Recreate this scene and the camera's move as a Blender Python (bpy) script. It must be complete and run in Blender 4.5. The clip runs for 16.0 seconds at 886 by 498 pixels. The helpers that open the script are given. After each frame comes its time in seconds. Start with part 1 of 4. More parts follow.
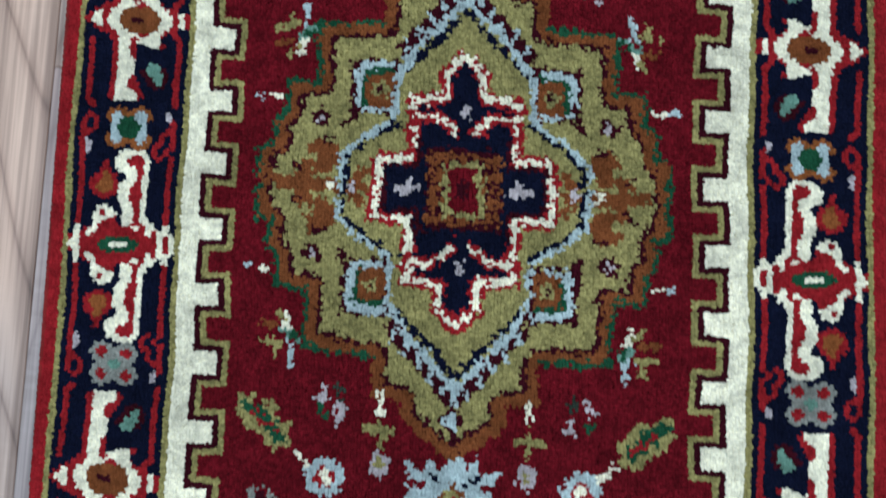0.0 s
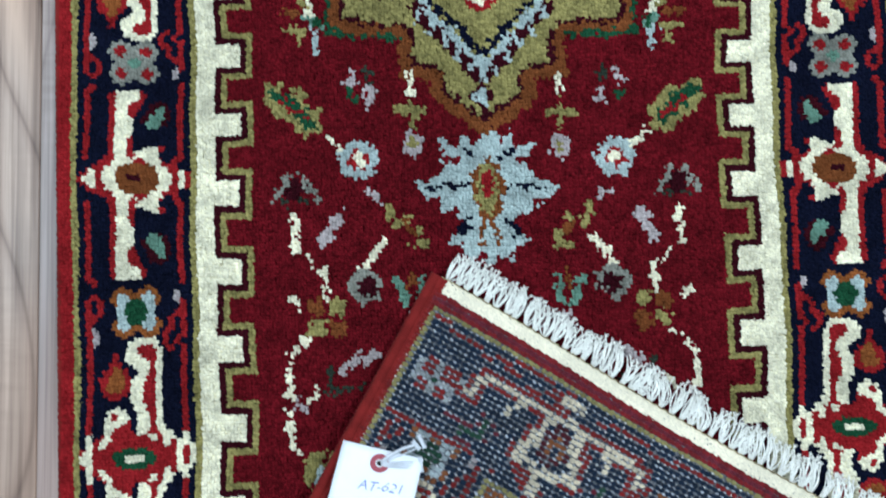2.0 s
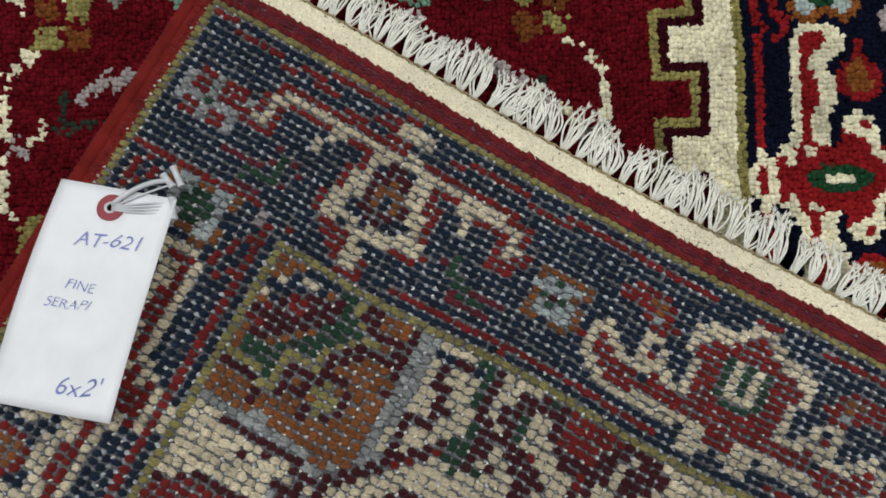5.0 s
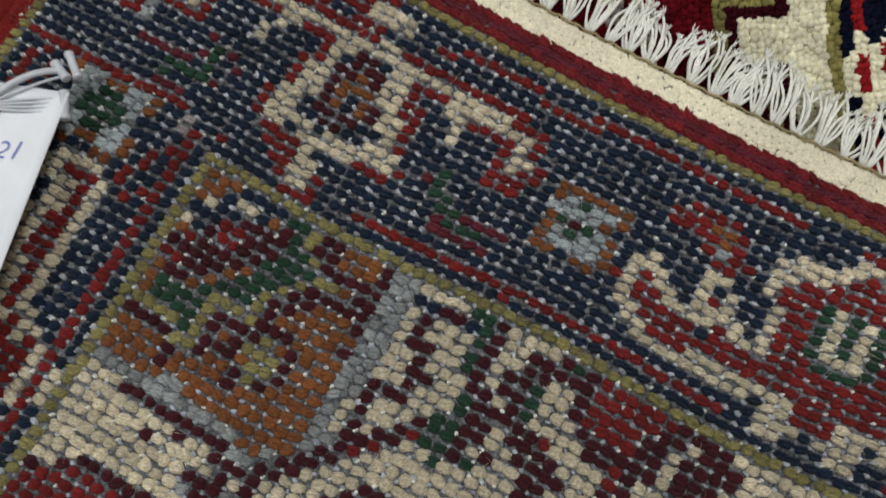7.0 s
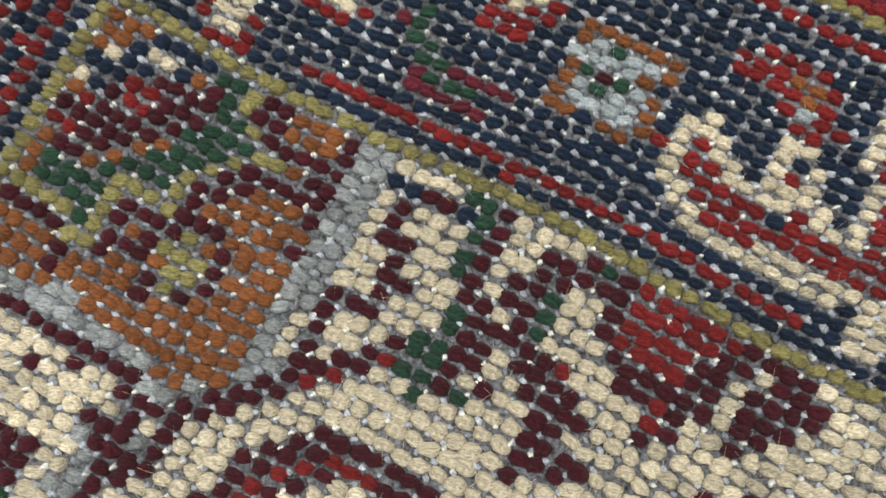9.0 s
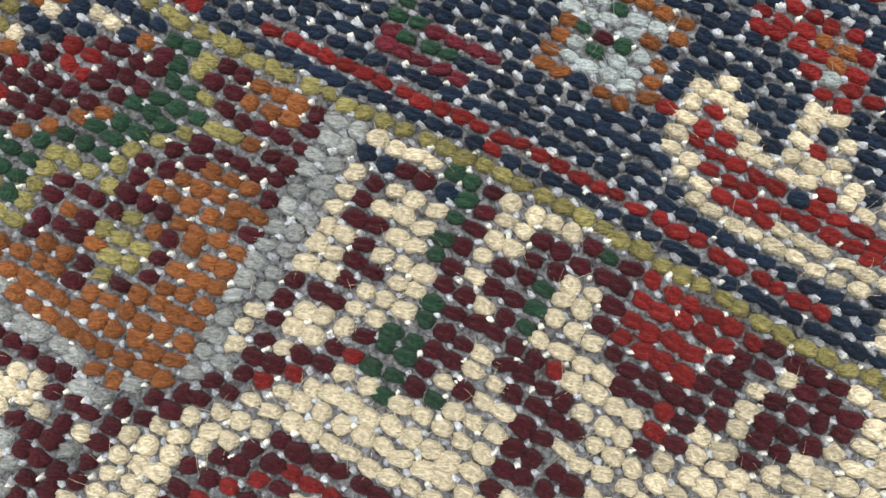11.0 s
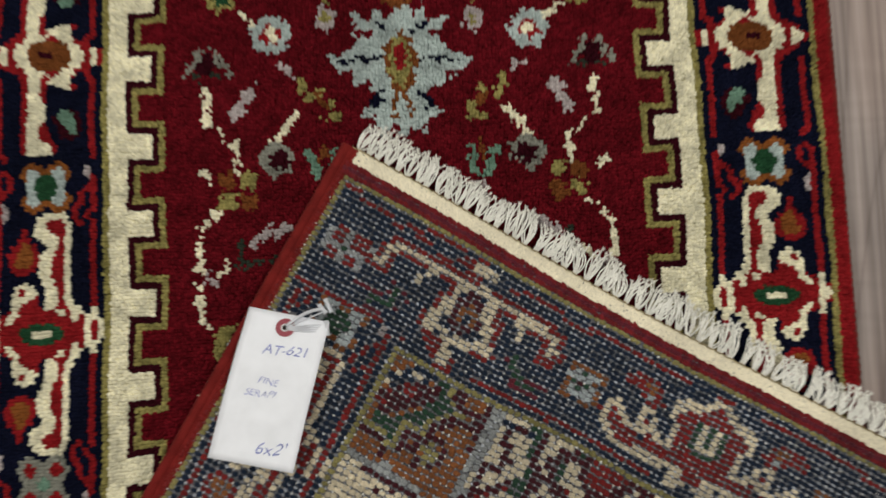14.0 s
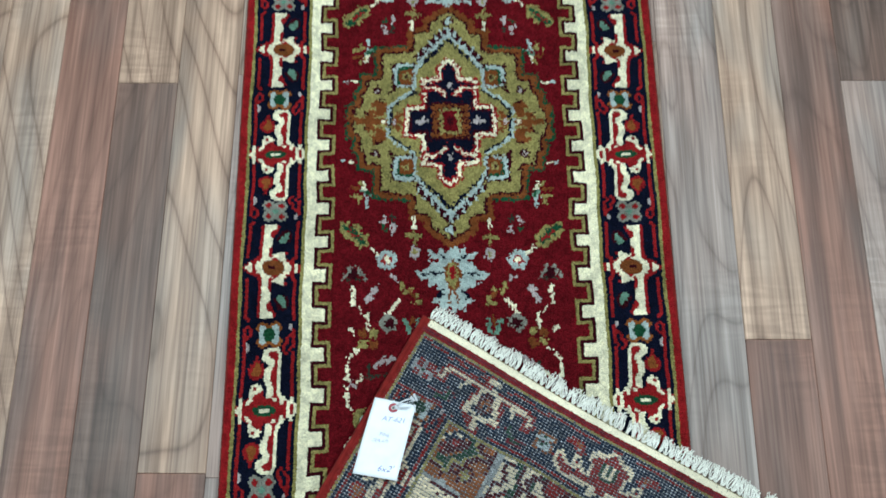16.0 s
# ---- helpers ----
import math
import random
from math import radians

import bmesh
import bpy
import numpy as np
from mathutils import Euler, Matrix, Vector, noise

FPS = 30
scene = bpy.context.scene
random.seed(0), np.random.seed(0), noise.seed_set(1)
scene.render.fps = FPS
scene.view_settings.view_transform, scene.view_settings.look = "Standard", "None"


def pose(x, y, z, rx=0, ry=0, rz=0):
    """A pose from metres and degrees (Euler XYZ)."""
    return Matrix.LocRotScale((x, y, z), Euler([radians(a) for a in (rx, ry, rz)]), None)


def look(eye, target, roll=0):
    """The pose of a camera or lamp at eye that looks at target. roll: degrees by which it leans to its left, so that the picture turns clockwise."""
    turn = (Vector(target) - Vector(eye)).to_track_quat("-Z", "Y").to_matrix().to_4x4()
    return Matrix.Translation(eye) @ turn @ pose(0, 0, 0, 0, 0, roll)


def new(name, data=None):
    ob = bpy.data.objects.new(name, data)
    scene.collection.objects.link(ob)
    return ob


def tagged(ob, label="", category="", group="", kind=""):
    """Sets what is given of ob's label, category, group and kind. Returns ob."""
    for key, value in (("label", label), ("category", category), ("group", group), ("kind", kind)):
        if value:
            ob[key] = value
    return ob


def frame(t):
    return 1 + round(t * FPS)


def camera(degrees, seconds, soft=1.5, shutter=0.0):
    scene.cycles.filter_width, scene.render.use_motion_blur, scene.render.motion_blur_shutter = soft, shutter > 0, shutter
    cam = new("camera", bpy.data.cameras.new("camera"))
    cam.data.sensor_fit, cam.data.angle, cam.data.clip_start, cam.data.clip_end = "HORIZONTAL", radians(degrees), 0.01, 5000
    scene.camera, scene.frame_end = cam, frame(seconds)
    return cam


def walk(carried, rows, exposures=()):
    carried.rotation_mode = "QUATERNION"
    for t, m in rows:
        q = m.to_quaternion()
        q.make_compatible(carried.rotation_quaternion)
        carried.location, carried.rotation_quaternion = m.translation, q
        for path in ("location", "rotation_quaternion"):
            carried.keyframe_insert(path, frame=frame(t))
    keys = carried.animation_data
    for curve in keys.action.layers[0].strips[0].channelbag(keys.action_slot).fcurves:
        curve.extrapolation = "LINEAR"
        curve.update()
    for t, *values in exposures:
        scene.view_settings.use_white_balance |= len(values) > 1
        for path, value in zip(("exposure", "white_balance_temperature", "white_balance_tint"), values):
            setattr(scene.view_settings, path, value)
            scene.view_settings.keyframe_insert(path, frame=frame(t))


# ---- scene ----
cam = camera(54.0, 16.0, soft=1.6, shutter=0.4)
PATH = [
    (0, 0.0166, -0.0459, 0.6637, 4.91, 2.33, 3.26),
    (0.5, -0.0164, -0.1094, 0.6660, 4.26, -0.21, 1.47),
    (1, -0.0537, -0.1787, 0.6614, 4.60, -0.77, -2.01),
    (1.5, -0.0538, -0.2200, 0.6512, 2.91, -2.17, -2.43),
    (2, -0.0332, -0.2636, 0.6488, 2.83, -0.27, -0.60),
    (2.5, -0.0130, -0.3150, 0.6291, 3.37, -0.50, -0.33),
    (3, 0.0055, -0.3709, 0.5997, 4.65, -1.18, 0.17),
    (3.5, 0.0211, -0.4170, 0.5578, 7.29, -1.09, 0.02),
    (4, 0.0331, -0.4292, 0.5142, 5.33, -1.12, -0.31),
    (4.2, 0.0433, -0.4303, 0.4943, 5.02, -1.23, -0.85),
    (6.3, 0.0941, -0.4813, 0.3518, 11.38, 3.35, -0.07),
    (6.5, 0.0962, -0.4809, 0.3405, 11.15, 3.51, -0.23),
    (7, 0.0971, -0.4817, 0.3165, 10.03, 3.47, -0.31),
    (7.5, 0.0976, -0.4837, 0.2916, 8.13, 3.31, -0.31),
    (8, 0.0984, -0.4861, 0.2733, 7.49, 3.12, -0.39),
    (8.5, 0.1000, -0.4868, 0.2567, 7.14, 3.67, -0.77),
    (9, 0.0969, -0.4833, 0.2416, 4.87, 3.59, -0.70),
    (9.2, 0.0976, -0.4836, 0.2331, 4.53, 3.84, -1.22),
    (11.5, 0.1023, -0.4869, 0.2149, 5.47, 4.15, -0.42),
    (12, 0.1028, -0.4836, 0.2368, 3.96, 4.59, -0.52),
    (12.5, 0.0873, -0.4749, 0.3107, 5.41, 1.23, -0.38),
    (13, 0.0663, -0.4727, 0.3912, 9.73, 0.23, -1.54),
    (13.5, 0.0471, -0.4524, 0.4976, 11.14, 1.54, -1.65),
    (14, 0.0352, -0.3888, 0.6312, 5.70, 0.40, -1.19),
    (14.5, 0.0208, -0.3705, 0.8487, 4.46, 0.07, -0.93),
    (15, 0.0099, -0.3931, 1.0120, 6.05, -0.64, 0.16),
    (15.5, 0.0029, -0.4429, 1.1298, 11.87, 0.18, 0.46),
    (16, 0.0003, -0.5199, 1.2141, 17.13, 0.43, 0.27),
]
EXPOSURES = [(0, -0.95, 5050, 4), (1.5, -0.70, 5000, 0), (3.0, -1.20, 5800, 4), (4.2, -1.30, 6250, 6), (6.3, -1.46, 6300, 7), (7, -1.46, 6300, 7), (8, -1.02, 6450, 7),
             (9, -0.58, 6400, 7), (11.5, -0.3, 6450, 7), (12.5, -0.62, 6150, 6), (13.0, -1.27, 6300, 6), (13.5, -1.45, 6400, 5), (14.0, -1.45, 6700, 8), (14.5, -0.93, 6600, 8),
             (15.3, -0.82, 5500, -5), (16, -0.83, 5400, -6)]
walk(cam, [(t, pose(*row)) for t, *row in PATH], EXPOSURES)

# ---- light: a shop room lit by ceiling troffers ----
world = bpy.data.worlds.new("world")
world.use_nodes = True
world.node_tree.nodes["Background"].inputs["Color"].default_value = (0.9, 0.95, 1.0, 1)
world.node_tree.nodes["Background"].inputs["Strength"].default_value = 0.03
LAMP_POWER = 92.0
LAMPS = [(1.25, 0.15), (-1.25, 0.15)]
ROOM, CEILING = 3.2, 2.7


# ---- materials ----
def nodes_of(name):
    m = bpy.data.materials.new(name)
    m.use_nodes = True
    t = m.node_tree
    return m, t, t.nodes["Principled BSDF"]


def add(t, kind, **values):
    n = t.nodes.new(kind)
    for key, value in values.items():
        n.inputs[key.replace("_", " ")].default_value = value
    return n


def mix_colour(t, fac, a, b, blend="MIX"):
    n = t.nodes.new("ShaderNodeMix")
    n.data_type, n.blend_type = "RGBA", blend
    for i, v in ((0, fac), (6, a), (7, b)):
        if hasattr(v, "is_linked"):
            t.links.new(v, n.inputs[i])
        else:
            n.inputs[i].default_value = v if i == 0 else (*v, 1)
    return n.outputs[2]


def ramp_of(t, source, stops):
    n = t.nodes.new("ShaderNodeValToRGB")
    e = n.color_ramp.elements
    while len(e) < len(stops):
        e.new(0.5)
    for el, (p, c) in zip(e, stops):
        el.position, el.color = p, (*c, 1)
    t.links.new(source, n.inputs[0])
    return n.outputs[0]


def wool(name, c, spread=0.14, bump=0.3, grain=900.0, sheen=0.03, patchy=0.8, depth=0.0006, streak=(0.82, 1.14), lay=1.0, gloss=0.08, rough=0.85):
    """Dyed wool yarn: tuft-to-tuft tone, fibre streaks and slow uneven dyeing."""
    m, t, b = nodes_of(name)
    geo = t.nodes.new("ShaderNodeNewGeometry")
    tex = t.nodes.new("ShaderNodeTexCoord")
    lo, hi = [v * (1 - spread) for v in c], [min(1, v * (1 + spread * 0.8)) for v in c]
    tone = ramp_of(t, geo.outputs["Random Per Island"], [(0.0, lo), (0.5, c), (1.0, hi)])
    fibre = add(t, "ShaderNodeTexNoise", Scale=grain, Detail=3.0)
    slow = add(t, "ShaderNodeTexNoise", Scale=14.0, Detail=3.0)
    along = t.nodes.new("ShaderNodeMapping")
    along.inputs["Scale"].default_value = (lay, 1, 1)
    t.links.new(tex.outputs["Object"], along.inputs[0])
    t.links.new(along.outputs[0], fibre.inputs["Vector"])
    t.links.new(tex.outputs["Object"], slow.inputs["Vector"])
    f = ramp_of(t, fibre.outputs[0], [(0.3, (streak[0],) * 3), (0.7, (streak[1],) * 3)])
    s = ramp_of(t, slow.outputs[0], [(0.3, (0.82,) * 3), (0.7, (1.12,) * 3)])
    patch = add(t, "ShaderNodeTexNoise", Scale=75.0, Detail=3.0, Distortion=0.4)
    t.links.new(tex.outputs["Object"], patch.inputs["Vector"])
    p = ramp_of(t, patch.outputs[0], [(0.34, (0.70,) * 3), (0.62, (1.12,) * 3)])
    out = mix_colour(t, 1.0, mix_colour(t, 1.0, tone, f, "MULTIPLY"), s, "MULTIPLY")
    out = mix_colour(t, patchy, out, mix_colour(t, 1.0, out, p, "MULTIPLY"))
    t.links.new(out, b.inputs["Base Color"])
    b.inputs["Roughness"].default_value = rough
    b.inputs["Specular IOR Level"].default_value = gloss
    b.inputs["Sheen Weight"].default_value = sheen
    b.inputs["Sheen Roughness"].default_value = 0.4
    bp = add(t, "ShaderNodeBump", Strength=bump, Distance=depth)
    t.links.new(fibre.outputs[0], bp.inputs["Height"])
    t.links.new(bp.outputs[0], b.inputs["Normal"])
    return m


def plain(name, c, rough=0.5, bump=0.1, scale=200.0, vary=0.08, metal=0.0):
    m, t, b = nodes_of(name)
    tex = t.nodes.new("ShaderNodeTexCoord")
    n = add(t, "ShaderNodeTexNoise", Scale=scale, Detail=4.0)
    t.links.new(tex.outputs["Object"], n.inputs["Vector"])
    t.links.new(ramp_of(t, n.outputs[0], [(0.3, [v * (1 - vary) for v in c]), (0.7, [min(1, v * (1 + vary)) for v in c])]), b.inputs["Base Color"])
    b.inputs["Roughness"].default_value, b.inputs["Metallic"].default_value = rough, metal
    bp = add(t, "ShaderNodeBump", Strength=bump, Distance=0.001)
    t.links.new(n.outputs[0], bp.inputs["Height"])
    t.links.new(bp.outputs[0], b.inputs["Normal"])
    return m


def wood(name, warm, cool, figure_scale=1.0, figure=0.35):
    """Wood-look vinyl: two tones that drift along the plank, cathedral figure, pores and faint cross ripple."""
    m, t, b = nodes_of(name)
    info = t.nodes.new("ShaderNodeObjectInfo")
    tex = t.nodes.new("ShaderNodeTexCoord")
    shift = add(t, "ShaderNodeVectorMath")
    shift.operation = "MULTIPLY_ADD"
    spread = t.nodes.new("ShaderNodeCombineXYZ")
    for k in range(3):
        t.links.new(info.outputs["Random"], spread.inputs[k])
    t.links.new(spread.outputs[0], shift.inputs[0])
    shift.inputs[1].default_value = (37.0, 11.0, 91.0)
    t.links.new(tex.outputs["Object"], shift.inputs[2])

    def stretched(sx, sy, detail, distort=0.0):
        mp = t.nodes.new("ShaderNodeMapping")
        mp.inputs["Scale"].default_value = (sx, sy, 1)
        t.links.new(shift.outputs[0], mp.inputs[0])
        n = add(t, "ShaderNodeTexNoise", Scale=1.0, Detail=detail, Distortion=distort)
        t.links.new(mp.outputs[0], n.inputs["Vector"])
        return n.outputs[0]

    def maths(op, a, v):
        n = t.nodes.new("ShaderNodeMath")
        n.operation = op
        t.links.new(a, n.inputs[0])
        n.inputs[1].default_value = v
        return n.outputs[0]

    saw = maths("PINGPONG", maths("MULTIPLY", stretched(7.0 * figure_scale, 1.5, 0.3, 0.1), 26.0), 1.0)
    drift = ramp_of(t, stretched(9.0, 2.6, 2.0, 0.5), [(0.44, (0, 0, 0)), (0.64, (1, 1, 1))])
    n = t.nodes.new("ShaderNodeMix")
    n.data_type = "RGBA"
    t.links.new(drift, n.inputs[0])
    n.inputs[6].default_value, n.inputs[7].default_value = (*warm, 1), (*cool, 1)
    out = n.outputs[2]
    lines = ramp_of(t, saw, [(0.0, (0.42, 0.37, 0.35)), (0.11, (0.80, 0.76, 0.74)), (0.3, (0.97, 0.96, 0.95)), (1.0, (1.10, 1.10, 1.09))])
    pores = ramp_of(t, stretched(300.0, 6.0, 3.0), [(0.36, (0.74, 0.72, 0.71)), (0.6, (1.08, 1.08, 1.08))])
    streak = ramp_of(t, stretched(48.0, 1.4, 3.0, 0.3), [(0.32, (0.60, 0.57, 0.56)), (0.68, (1.22, 1.22, 1.22))])
    ripple = ramp_of(t, stretched(9.0, 75.0, 2.0, 0.9), [(0.42, (0.88, 0.86, 0.85)), (0.62, (1.10, 1.09, 1.08))])
    where = ramp_of(t, stretched(7.0, 4.5, 1.0), [(0.50, (0, 0, 0)), (0.66, (0.9, 0.9, 0.9))])
    cloud = ramp_of(t, stretched(16.0, 5.0, 2.0, 0.6), [(0.3, (0.88, 0.86, 0.85)), (0.7, (1.12, 1.11, 1.10))])
    for layer, weight in ((lines, figure), (pores, 1.0), (streak, 1.0), (ripple, where), (cloud, 1.0)):
        out = mix_colour(t, weight, out, layer, "MULTIPLY")
    t.links.new(out, b.inputs["Base Color"])
    b.inputs["Specular IOR Level"].default_value = 0.3
    rough = add(t, "ShaderNodeMapRange", To_Min=0.42, To_Max=0.58)
    t.links.new(stretched(120.0, 6.0, 3.0), rough.inputs[0])
    t.links.new(rough.outputs[0], b.inputs["Roughness"])
    bp = add(t, "ShaderNodeBump", Strength=0.25, Distance=0.0005)
    t.links.new(stretched(420.0, 9.0, 3.0), bp.inputs["Height"])
    t.links.new(bp.outputs[0], b.inputs["Normal"])
    return m


# dye letters: the rug's yarn colours
DYES = {
    "R": (0.110, 0.0046, 0.0088), "n": (0.0045, 0.0058, 0.0170), "w": (0.82, 0.77, 0.56), "v": (0.275, 0.240, 0.082),
    "b": (0.170, 0.055, 0.016), "d": (0.034, 0.0034, 0.0072), "l": (0.41, 0.48, 0.46), "g": (0.018, 0.068, 0.030),
    "t": (0.15, 0.26, 0.19), "p": (0.42, 0.37, 0.36), "o": (0.235, 0.078, 0.020), "r": (0.250, 0.0120, 0.0150),
    "k": (0.030, 0.040, 0.028), "m": (0.13, 0.012, 0.035), "y": (0.24, 0.24, 0.20),
}
LETTERS = list(DYES)
PILE = [wool("pile_wool_" + c, DYES[c], spread=0.32 if c in "Rv" else 0.16, sheen=0.0, gloss=0.04) for c in LETTERS]
BACK_DYES = {**DYES, "R": (0.20, 0.014, 0.018), "m": (0.14, 0.018, 0.032), "v": (0.31, 0.275, 0.105), "n": (0.010, 0.022, 0.048), "g": (0.024, 0.068, 0.040), "d": (0.066, 0.0085, 0.0150), "r": (0.215, 0.016, 0.016), "o": (0.26, 0.092, 0.030), "w": (0.80, 0.70, 0.51), "l": (0.48, 0.54, 0.55), "y": (0.36, 0.38, 0.38)}
BACK = [wool("knot_wool_" + c, BACK_DYES[c], spread=0.25, bump=1.0, grain=2200.0, sheen=0.06, patchy=0.3, depth=0.0013, streak=(0.55, 1.36), lay=0.3, gloss=0.15, rough=0.7) for c in LETTERS]
COTTON = wool("cotton_yarn", (0.86, 0.85, 0.78), spread=0.10, bump=0.5, grain=1400.0, sheen=0.03, patchy=0.2)
KILIM = wool("kilim_cotton", (0.83, 0.76, 0.58), spread=0.08, bump=0.5, grain=1200.0, sheen=0.03, patchy=0.2)
# weft colour darkened to stand for the shade in the gaps between knots
SHADED_WEFT = wool("shaded_weft_cotton", (0.075, 0.075, 0.080), spread=0.9, bump=1.0, grain=900.0, sheen=0.04, depth=0.002, streak=(0.3, 2.0))
STRAND = wool("strand_cotton", (0.37, 0.39, 0.43), spread=0.7, bump=0.8, grain=1500.0, sheen=0.06, depth=0.001, streak=(0.6, 1.4), gloss=0.45, rough=0.5)
KHAKI = wool("khaki_thread", (0.33, 0.26, 0.14))
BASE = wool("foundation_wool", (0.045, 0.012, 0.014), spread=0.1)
SELVEDGE = wool("selvedge_wool", (0.17, 0.015, 0.013), spread=0.3, bump=0.8, grain=1300.0)
WOODS = {"red": wood("red_brown_wood", (0.275, 0.148, 0.110), (0.195, 0.130, 0.108)), "dark": wood("dark_brown_wood", (0.180, 0.110, 0.085), (0.150, 0.110, 0.093)),
         "tan": wood("light_tan_wood", (0.43, 0.305, 0.225), (0.34, 0.275, 0.230), 0.8, 0.75), "grey": wood("grey_brown_wood", (0.36, 0.275, 0.240), (0.32, 0.275, 0.255), 1.0, 0.5)}
PAINT = plain("wall_paint", (0.78, 0.78, 0.76), 0.8, 0.1, 60.0, 0.03)
CARD = plain("card", (0.88, 0.90, 0.95), 0.6, 0.5, 55.0, 0.05)
INK = plain("ink", (0.19, 0.22, 0.52), 0.6, 0.0, 300.0, 0.2)
RING = plain("ring_card", (0.30, 0.045, 0.065), 0.6, 0.1, 500.0, 0.1)
PLASTIC = plain("barb_plastic", (0.80, 0.82, 0.87), 0.3, 0.0, 100.0, 0.03)
PLASTIC.node_tree.nodes["Principled BSDF"].inputs["Transmission Weight"].default_value = 0.3
GREEN = plain("clip_plastic", (0.01, 0.30, 0.10), 0.3, 0.0, 100.0, 0.05)
GLOW = bpy.data.materials.new("lamp_diffuser")
GLOW.use_nodes = True
GLOW.node_tree.nodes["Principled BSDF"].inputs["Emission Color"].default_value = (1, 0.98, 0.94, 1)
GLOW.node_tree.nodes["Principled BSDF"].inputs["Emission Strength"].default_value = 3.0
METAL = plain("white_metal", (0.7, 0.7, 0.7), 0.4, 0.0, 50.0, 0.03)


# ---- mesh helpers ----
def mesh_of(name, verts, faces, materials, index=None, smooth=False):
    me = bpy.data.meshes.new(name)
    me.from_pydata([tuple(v) for v in verts], [], [tuple(f) for f in faces])
    for m in materials:
        me.materials.append(m)
    if index is not None:
        me.polygons.foreach_set("material_index", index)
    if smooth:
        me.polygons.foreach_set("use_smooth", [True] * len(me.polygons))
    me.update()
    return me


def fast_mesh(name, verts, quads, tris, materials, qi, ti, smooth=False):
    """A large mesh straight from arrays: verts (n, 3), quads (m, 4), tris (k, 3) and their material slots."""
    me = bpy.data.meshes.new(name)
    me.vertices.add(len(verts))
    me.vertices.foreach_set("co", np.asarray(verts, np.float32).ravel())
    loops = np.concatenate([quads.ravel(), tris.ravel()]).astype(np.int32)
    sizes = np.concatenate([np.full(len(quads), 4), np.full(len(tris), 3)]).astype(np.int32)
    me.loops.add(len(loops))
    me.loops.foreach_set("vertex_index", loops)
    me.polygons.add(len(sizes))
    me.polygons.foreach_set("loop_start", np.concatenate([[0], np.cumsum(sizes)[:-1]]).astype(np.int32))
    for m in materials:
        me.materials.append(m)
    me.polygons.foreach_set("material_index", np.concatenate([qi, ti]).astype(np.int32))
    if smooth:
        me.polygons.foreach_set("use_smooth", np.ones(len(sizes), bool))
    me.update(calc_edges=True)
    me.validate()
    return me


def part(name, me, parent, label="", kind=""):
    ob = new(name, me)
    ob.parent = parent
    return tagged(ob, label, kind=kind)


def thing(name, label, category, kind=""):
    return tagged(new(name), label, category, kind=kind)


def box(x0, y0, z0, x1, y1, z1, bevel=0.0, segments=1):
    bm = bmesh.new()
    bmesh.ops.create_cube(bm, size=1.0)
    for v in bm.verts:
        v.co = Vector(((x0 + x1) / 2 + v.co.x * (x1 - x0), (y0 + y1) / 2 + v.co.y * (y1 - y0), (z0 + z1) / 2 + v.co.z * (z1 - z0)))
    if bevel:
        bmesh.ops.bevel(bm, geom=list(bm.edges), offset=bevel, segments=segments, affect="EDGES", profile=0.6)
    return bm


def bm_mesh(name, bm, material, smooth=False):
    me = bpy.data.meshes.new(name)
    bm.to_mesh(me)
    bm.free()
    me.materials.append(material)
    if smooth:
        me.polygons.foreach_set("use_smooth", [True] * len(me.polygons))
    return me


def tube(points, radii, sides=6):
    """Verts and faces of a tube along points, closed at both ends."""
    pts = [Vector(p) for p in points]
    verts, faces = [], []
    for i, p in enumerate(pts):
        d = (pts[min(i + 1, len(pts) - 1)] - pts[max(i - 1, 0)]).normalized()
        a = d.cross(Vector((0.13, 0.21, 1))).normalized()
        c = d.cross(a)
        r = radii[i] if hasattr(radii, "__len__") else radii
        for s in range(sides):
            w = 2 * math.pi * s / sides
            verts.append(p + r * (math.cos(w) * a + math.sin(w) * c))
    n = len(pts)
    for i in range(n - 1):
        for s in range(sides):
            s2 = (s + 1) % sides
            faces.append((i * sides + s, i * sides + s2, (i + 1) * sides + s2, (i + 1) * sides + s))
    faces.append(tuple(range(sides))[::-1])
    faces.append(tuple((n - 1) * sides + s for s in range(sides)))
    return verts, faces


def joined(name, pieces, material, smooth=True):
    verts, faces = [], []
    for v, f in pieces:
        o = len(verts)
        verts += v
        faces += [tuple(i + o for i in q) for q in f]
    return mesh_of(name, verts, faces, [material], smooth=smooth)


# ---- the room ----
bm = box(-ROOM, -ROOM, -0.06, ROOM, ROOM, -0.0065)
floor = tagged(new("floor", bm_mesh("floor", bm, WOODS["dark"])), "wood-look vinyl plank floor in brown and grey", "floor", kind="structure")


def plank_mesh(length):
    bm = box(-0.0466, 0, -0.006, 0.0466, length, 0.0, 0.0007)
    return bm_mesh("plank", bm, WOODS["red"])


